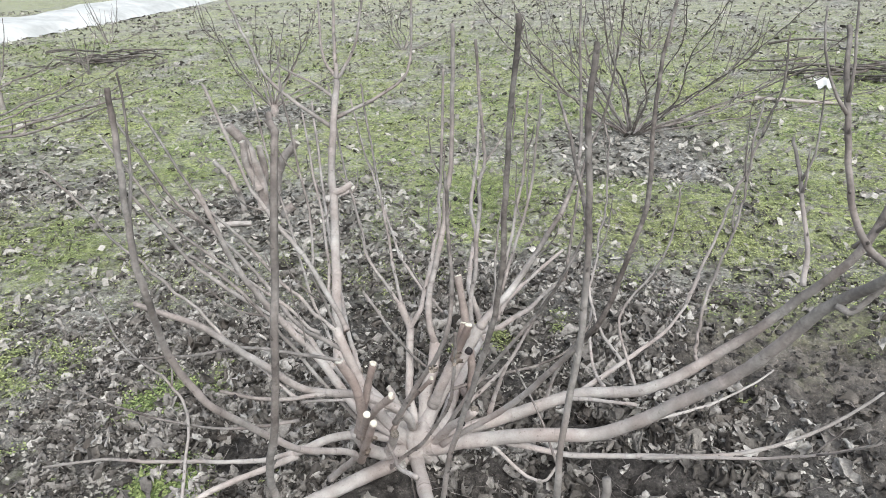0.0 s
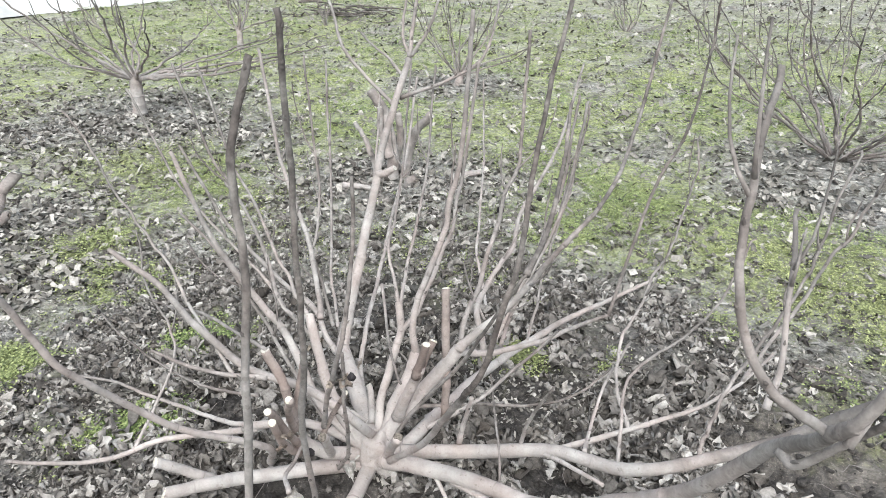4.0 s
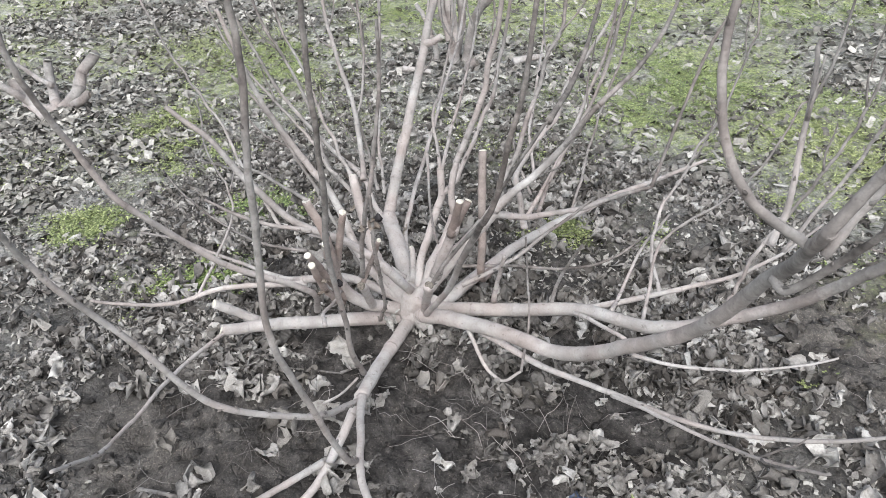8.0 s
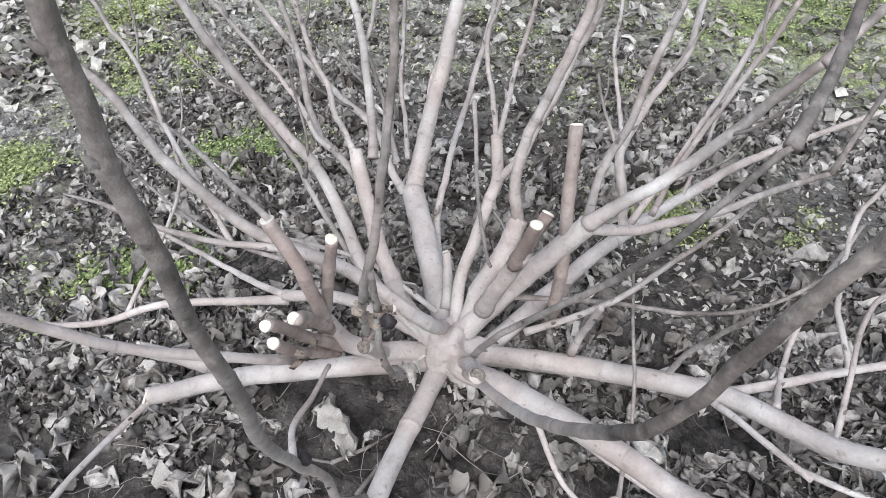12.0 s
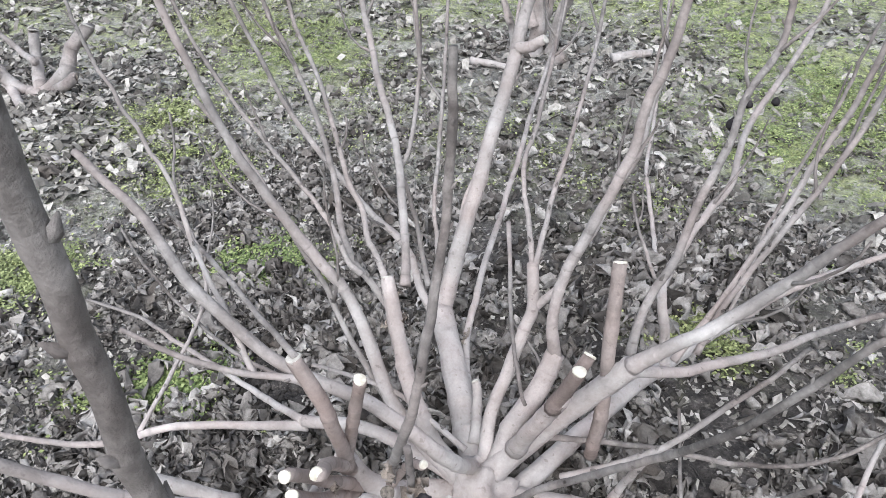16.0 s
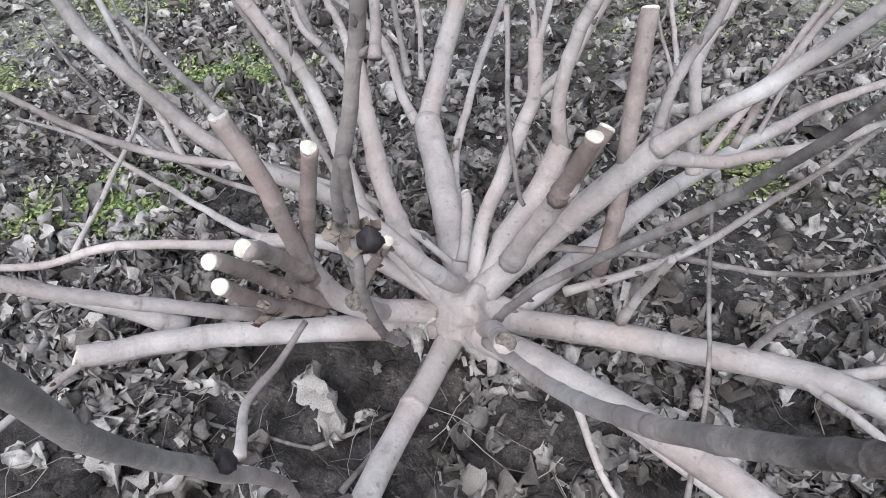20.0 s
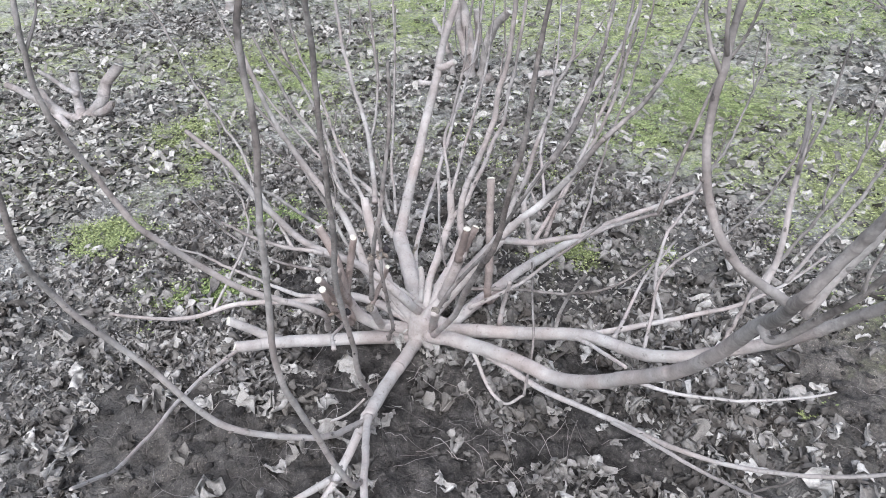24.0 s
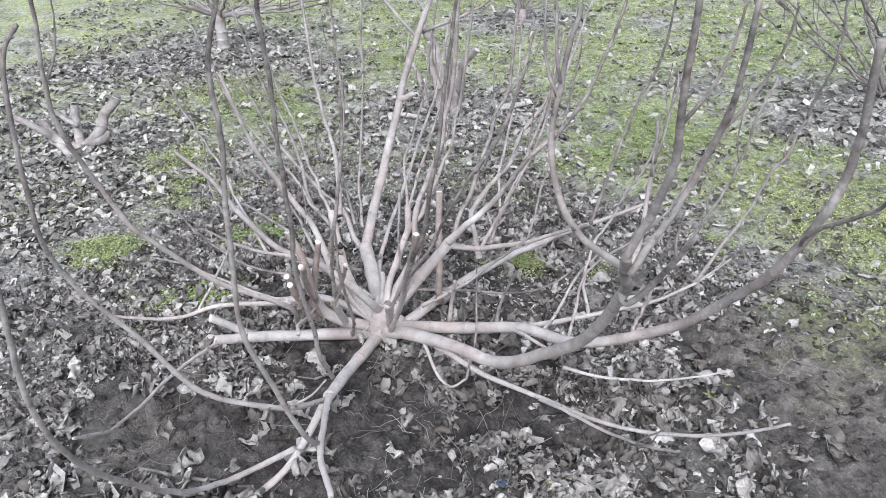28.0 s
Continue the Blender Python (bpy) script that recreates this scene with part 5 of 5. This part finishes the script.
pruned_stump(STUMP_A, "hard-pruned fig with thick pale leaning limbs and sawn ends")
pruned_stump(STUMP_B, "low hard-pruned fig with grey-brown stubs in litter")


def cut_piece(a, b, r, label):
    """A pruned length of branch lying on the ground."""
    t = tagged(new("cut_branch"), label, "cut branch", "prunings")
    pts = [(a[0], a[1], height(*a) + r), ((a[0] + b[0]) / 2 + 0.01, (a[1] + b[1]) / 2, height((a[0] + b[0]) / 2, (a[1] + b[1]) / 2) + r * 1.3), (b[0], b[1], height(*b) + r)]
    limb("stem", t, pts, r, r * 0.8, (0.9, 0.7) if r > 0.015 else (0.1, 0.0), cut="grey", sides=8)


cut_piece((-1.28, 4.14), (-1.15, 4.29), 0.024, "short sawn length of pale fig branch on litter")
cut_piece((-1.80, 3.66), (-1.62, 3.72), 0.020, "short sawn length of pale fig branch on litter")
cut_piece((-3.3, 2.0), (-2.95, 1.93), 0.024, "sawn length of pale fig branch on litter")
cut_piece((-0.33, 0.87), (0.016, 1.025), 0.006, "thin dark cut twig on bare clay")
cut_piece((-0.11, 1.44), (-0.18, 1.69), 0.0045, "thin dark dead twig beside a pale limb")
cut_piece((-0.55, 1.29), (-0.20, 1.46), 0.004, "thin grey dead twig on bare clay")
cut_piece((-0.20, 1.46), (-0.15, 1.60), 0.004, "thin dark dead twig beside a pale limb")
cut_piece((1.5, 3.1), (2.2, 3.0), 0.006, "thin dark cut twig on mossy ground")
cut_piece((0.62, 3.05), (1.3, 3.08), 0.005, "thin dark cut twig on mossy ground")
cut_piece((2.2, 7.35), (3.1, 7.2), 0.02, "long dark cut branch on grass")


def brush_pile(cx, cy, seed):
    t = tagged(new("brush_pile"), "low dark heap of pruned twigs and soil", "brush pile")
    rng = random.Random(seed)
    for _ in range(45):
        bm = bmesh.new()
        a, length = rng.uniform(0, 6.28), rng.uniform(0.3, 0.9)
        x, y = cx + rng.gauss(0, 0.5), cy + rng.gauss(0, 0.25)
        z = height(x, y) + abs(rng.gauss(0, 0.12))
        pts = [(x + length * (u - 0.5) * math.cos(a), y + length * (u - 0.5) * math.sin(a), z + 0.05 * math.sin(3 * u + a)) for u in (0, 0.33, 0.66, 1)]
        tube(bm, pts, [0.016, 0.014, 0.012, 0.008], 5, True, [0.0] * 4)
        part("twig", bm, BARK, t)


brush_pile(3.75, 8.5, 51)
brush_pile(-7.2, 10.6, 52)


def white_rag(x, y):
    bm = bmesh.new()
    bmesh.ops.create_grid(bm, x_segments=10, y_segments=10, size=1)
    for v in bm.verts:
        c = v.co.copy()
        v.co = Vector((x + 0.09 * c.x, y + 0.11 * c.y, height(x, y) + 0.06 + 0.05 * noise.noise(c * 1.8) + 0.03 * c.y))
    ob = finish("plastic_scrap", bm, SHEET)
    tagged(ob, "crumpled scrap of white plastic on brush", "plastic scrap")


white_rag(3.05, 7.95)


def white_bank():
    """A long low bank wrapped in white sheeting along the field's edge."""
    xs, ys = np.linspace(-1, 1, 15), np.linspace(4.0, 34.0, 90)
    verts = []
    for y in ys:
        mid = -13.8 - 0.02 * (y - 8) - 0.006 * max(0, y - 12) ** 2
        for u in xs:
            x = mid + u * 1.5
            z = 0.45 * math.sqrt(max(0, 1 - u * u)) * (0.8 + 0.5 * noise.noise(Vector((x * 0.5, y * 0.5, 3)))) + 0.06 * noise.noise(Vector((x * 3, y * 3, 1)))
            verts.append((x, y, max(-0.02, z)))
    w = len(xs)
    faces = [(j * w + i, j * w + i + 1, (j + 1) * w + i + 1, (j + 1) * w + i) for j in range(len(ys) - 1) for i in range(w - 1)]
    me = bpy.data.meshes.new("white_sheet")
    me.from_pydata(verts, [], faces)
    me.polygons.foreach_set("use_smooth", [True] * len(me.polygons))
    me.materials.append(SHEET)
    tagged(new("white_sheet", me), "long white plastic sheet over a low bank", "plastic sheet", kind="structure")


white_bank()



def hung_leaf(p, size, turn, seed):
    """A withered brown leaf caught on a branch."""
    rng = random.Random(seed)
    shape = FINE_SHAPES[seed]
    me = bpy.data.meshes.new("withered_leaf")
    me.from_pydata([(x, y, z * 0.7) for x, y, z in shape[0]], [], shape[1])
    me.polygons.foreach_set("use_smooth", [True] * len(me.polygons))
    me.materials.append(BROWN_LEAF)
    ob = new("withered_leaf", me)
    ob.matrix_world = Matrix.Translation(p) @ Euler((1.3 + rng.gauss(0, 0.3), rng.gauss(0, 0.3), turn)).to_matrix().to_4x4() @ Matrix.Diagonal((size, size, size, 1)) @ Matrix.Translation((0, -0.3, -0.1))
    tagged(ob, "withered brown fig leaf caught on the pruned branches", "dry leaf", "withered leaves on the tree")


hung_leaf((-0.220, 1.450, 0.351), 0.060, 0.00, 2)
hung_leaf((-0.243, 1.481, 0.294), 0.050, 1.90, 3)
hung_leaf((-0.244, 1.497, 0.317), 0.050, 3.80, 4)
hung_leaf((-0.047, 1.478, 0.568), 0.045, 5.70, 5)
hung_leaf((0.015, 1.443, 0.624), 0.050, 7.60, 6)
hung_leaf((-0.400, 1.800, 0.425), 0.060, 9.50, 7)
hung_leaf((-0.385, 1.790, 0.385), 0.055, 2.50, 11)
hung_leaf((-0.405, 1.795, 0.350), 0.045, 4.50, 12)
hung_leaf((-0.420, 2.035, 0.135), 0.050, 11.40, 8)
hung_leaf((-0.059, 2.038, 0.083), 0.050, 13.30, 9)
hung_leaf((-0.098, 1.980, 0.065), 0.050, 15.20, 10)


def seedling(x, y, seed, size=0.05):
    """A small green weed: thin stalks with many little leaves."""
    rng = random.Random(seed)
    t = tagged(new("weed"), "small green weed among fallen leaves", "weed", "single weeds")
    z = height(x, y)
    for k in range(6):
        a = 1.05 * k + rng.uniform(-0.4, 0.4)
        length, rise = size * rng.uniform(0.7, 1.5), rng.uniform(0.3, 1.1)
        d = Vector((math.cos(a), math.sin(a), 0))
        line = [Vector((x, y, z)) + d * length * u + Vector((0, 0, length * rise * u * (1.4 - 0.7 * u))) for u in (0, 0.3, 0.55, 0.8, 1.0)]
        bm = bmesh.new()
        for p in line[1:]:
            for _ in range(4):
                w = rng.uniform(0.1, 0.2) * size
                e = rng.uniform(0, 6.28)
                u = Vector((math.cos(e), math.sin(e), rng.uniform(-0.2, 0.6)))
                v = Vector((-math.sin(e), math.cos(e), rng.gauss(0, 0.3))) * 0.55
                c = p + u * w
                q = [bm.verts.new(o) for o in (p, c + v * w, c + u * w * 1.1, c - v * w)]
                bm.faces.new(q)
        stalk = bmesh.new()
        tube(stalk, line, [0.0011, 0.001, 0.0009, 0.0008, 0.0005], 4, True, [0.5] * 5)
        part("leaves", bm, WEED, part("stalk", stalk, WEED, t))


for k, (x, y, size) in enumerate(((0.71, 1.56, 0.022), (0.50, 1.28, 0.022), (-1.10, 1.42, 0.03), (-0.62, 1.62, 0.022), (0.92, 2.2, 0.025))):
    seedling(x, y, 70 + k, size)


def plastic_bit(x, y):
    bm = bmesh.new()
    bmesh.ops.create_grid(bm, x_segments=6, y_segments=6, size=1)
    for v in bm.verts:
        c = v.co.copy()
        v.co = Vector((x + 0.017 * c.x + 0.004 * c.y, y + 0.016 * c.y, height(x, y) + 0.012 + 0.010 * noise.noise(c * 1.7 + Vector((x, y, 3))) + 0.006 * c.x * c.x))
    tagged(finish("plastic_bit", bm, BLUE), "torn bit of dark blue plastic among leaves", "plastic scrap")


plastic_bit(0.571, 1.489)
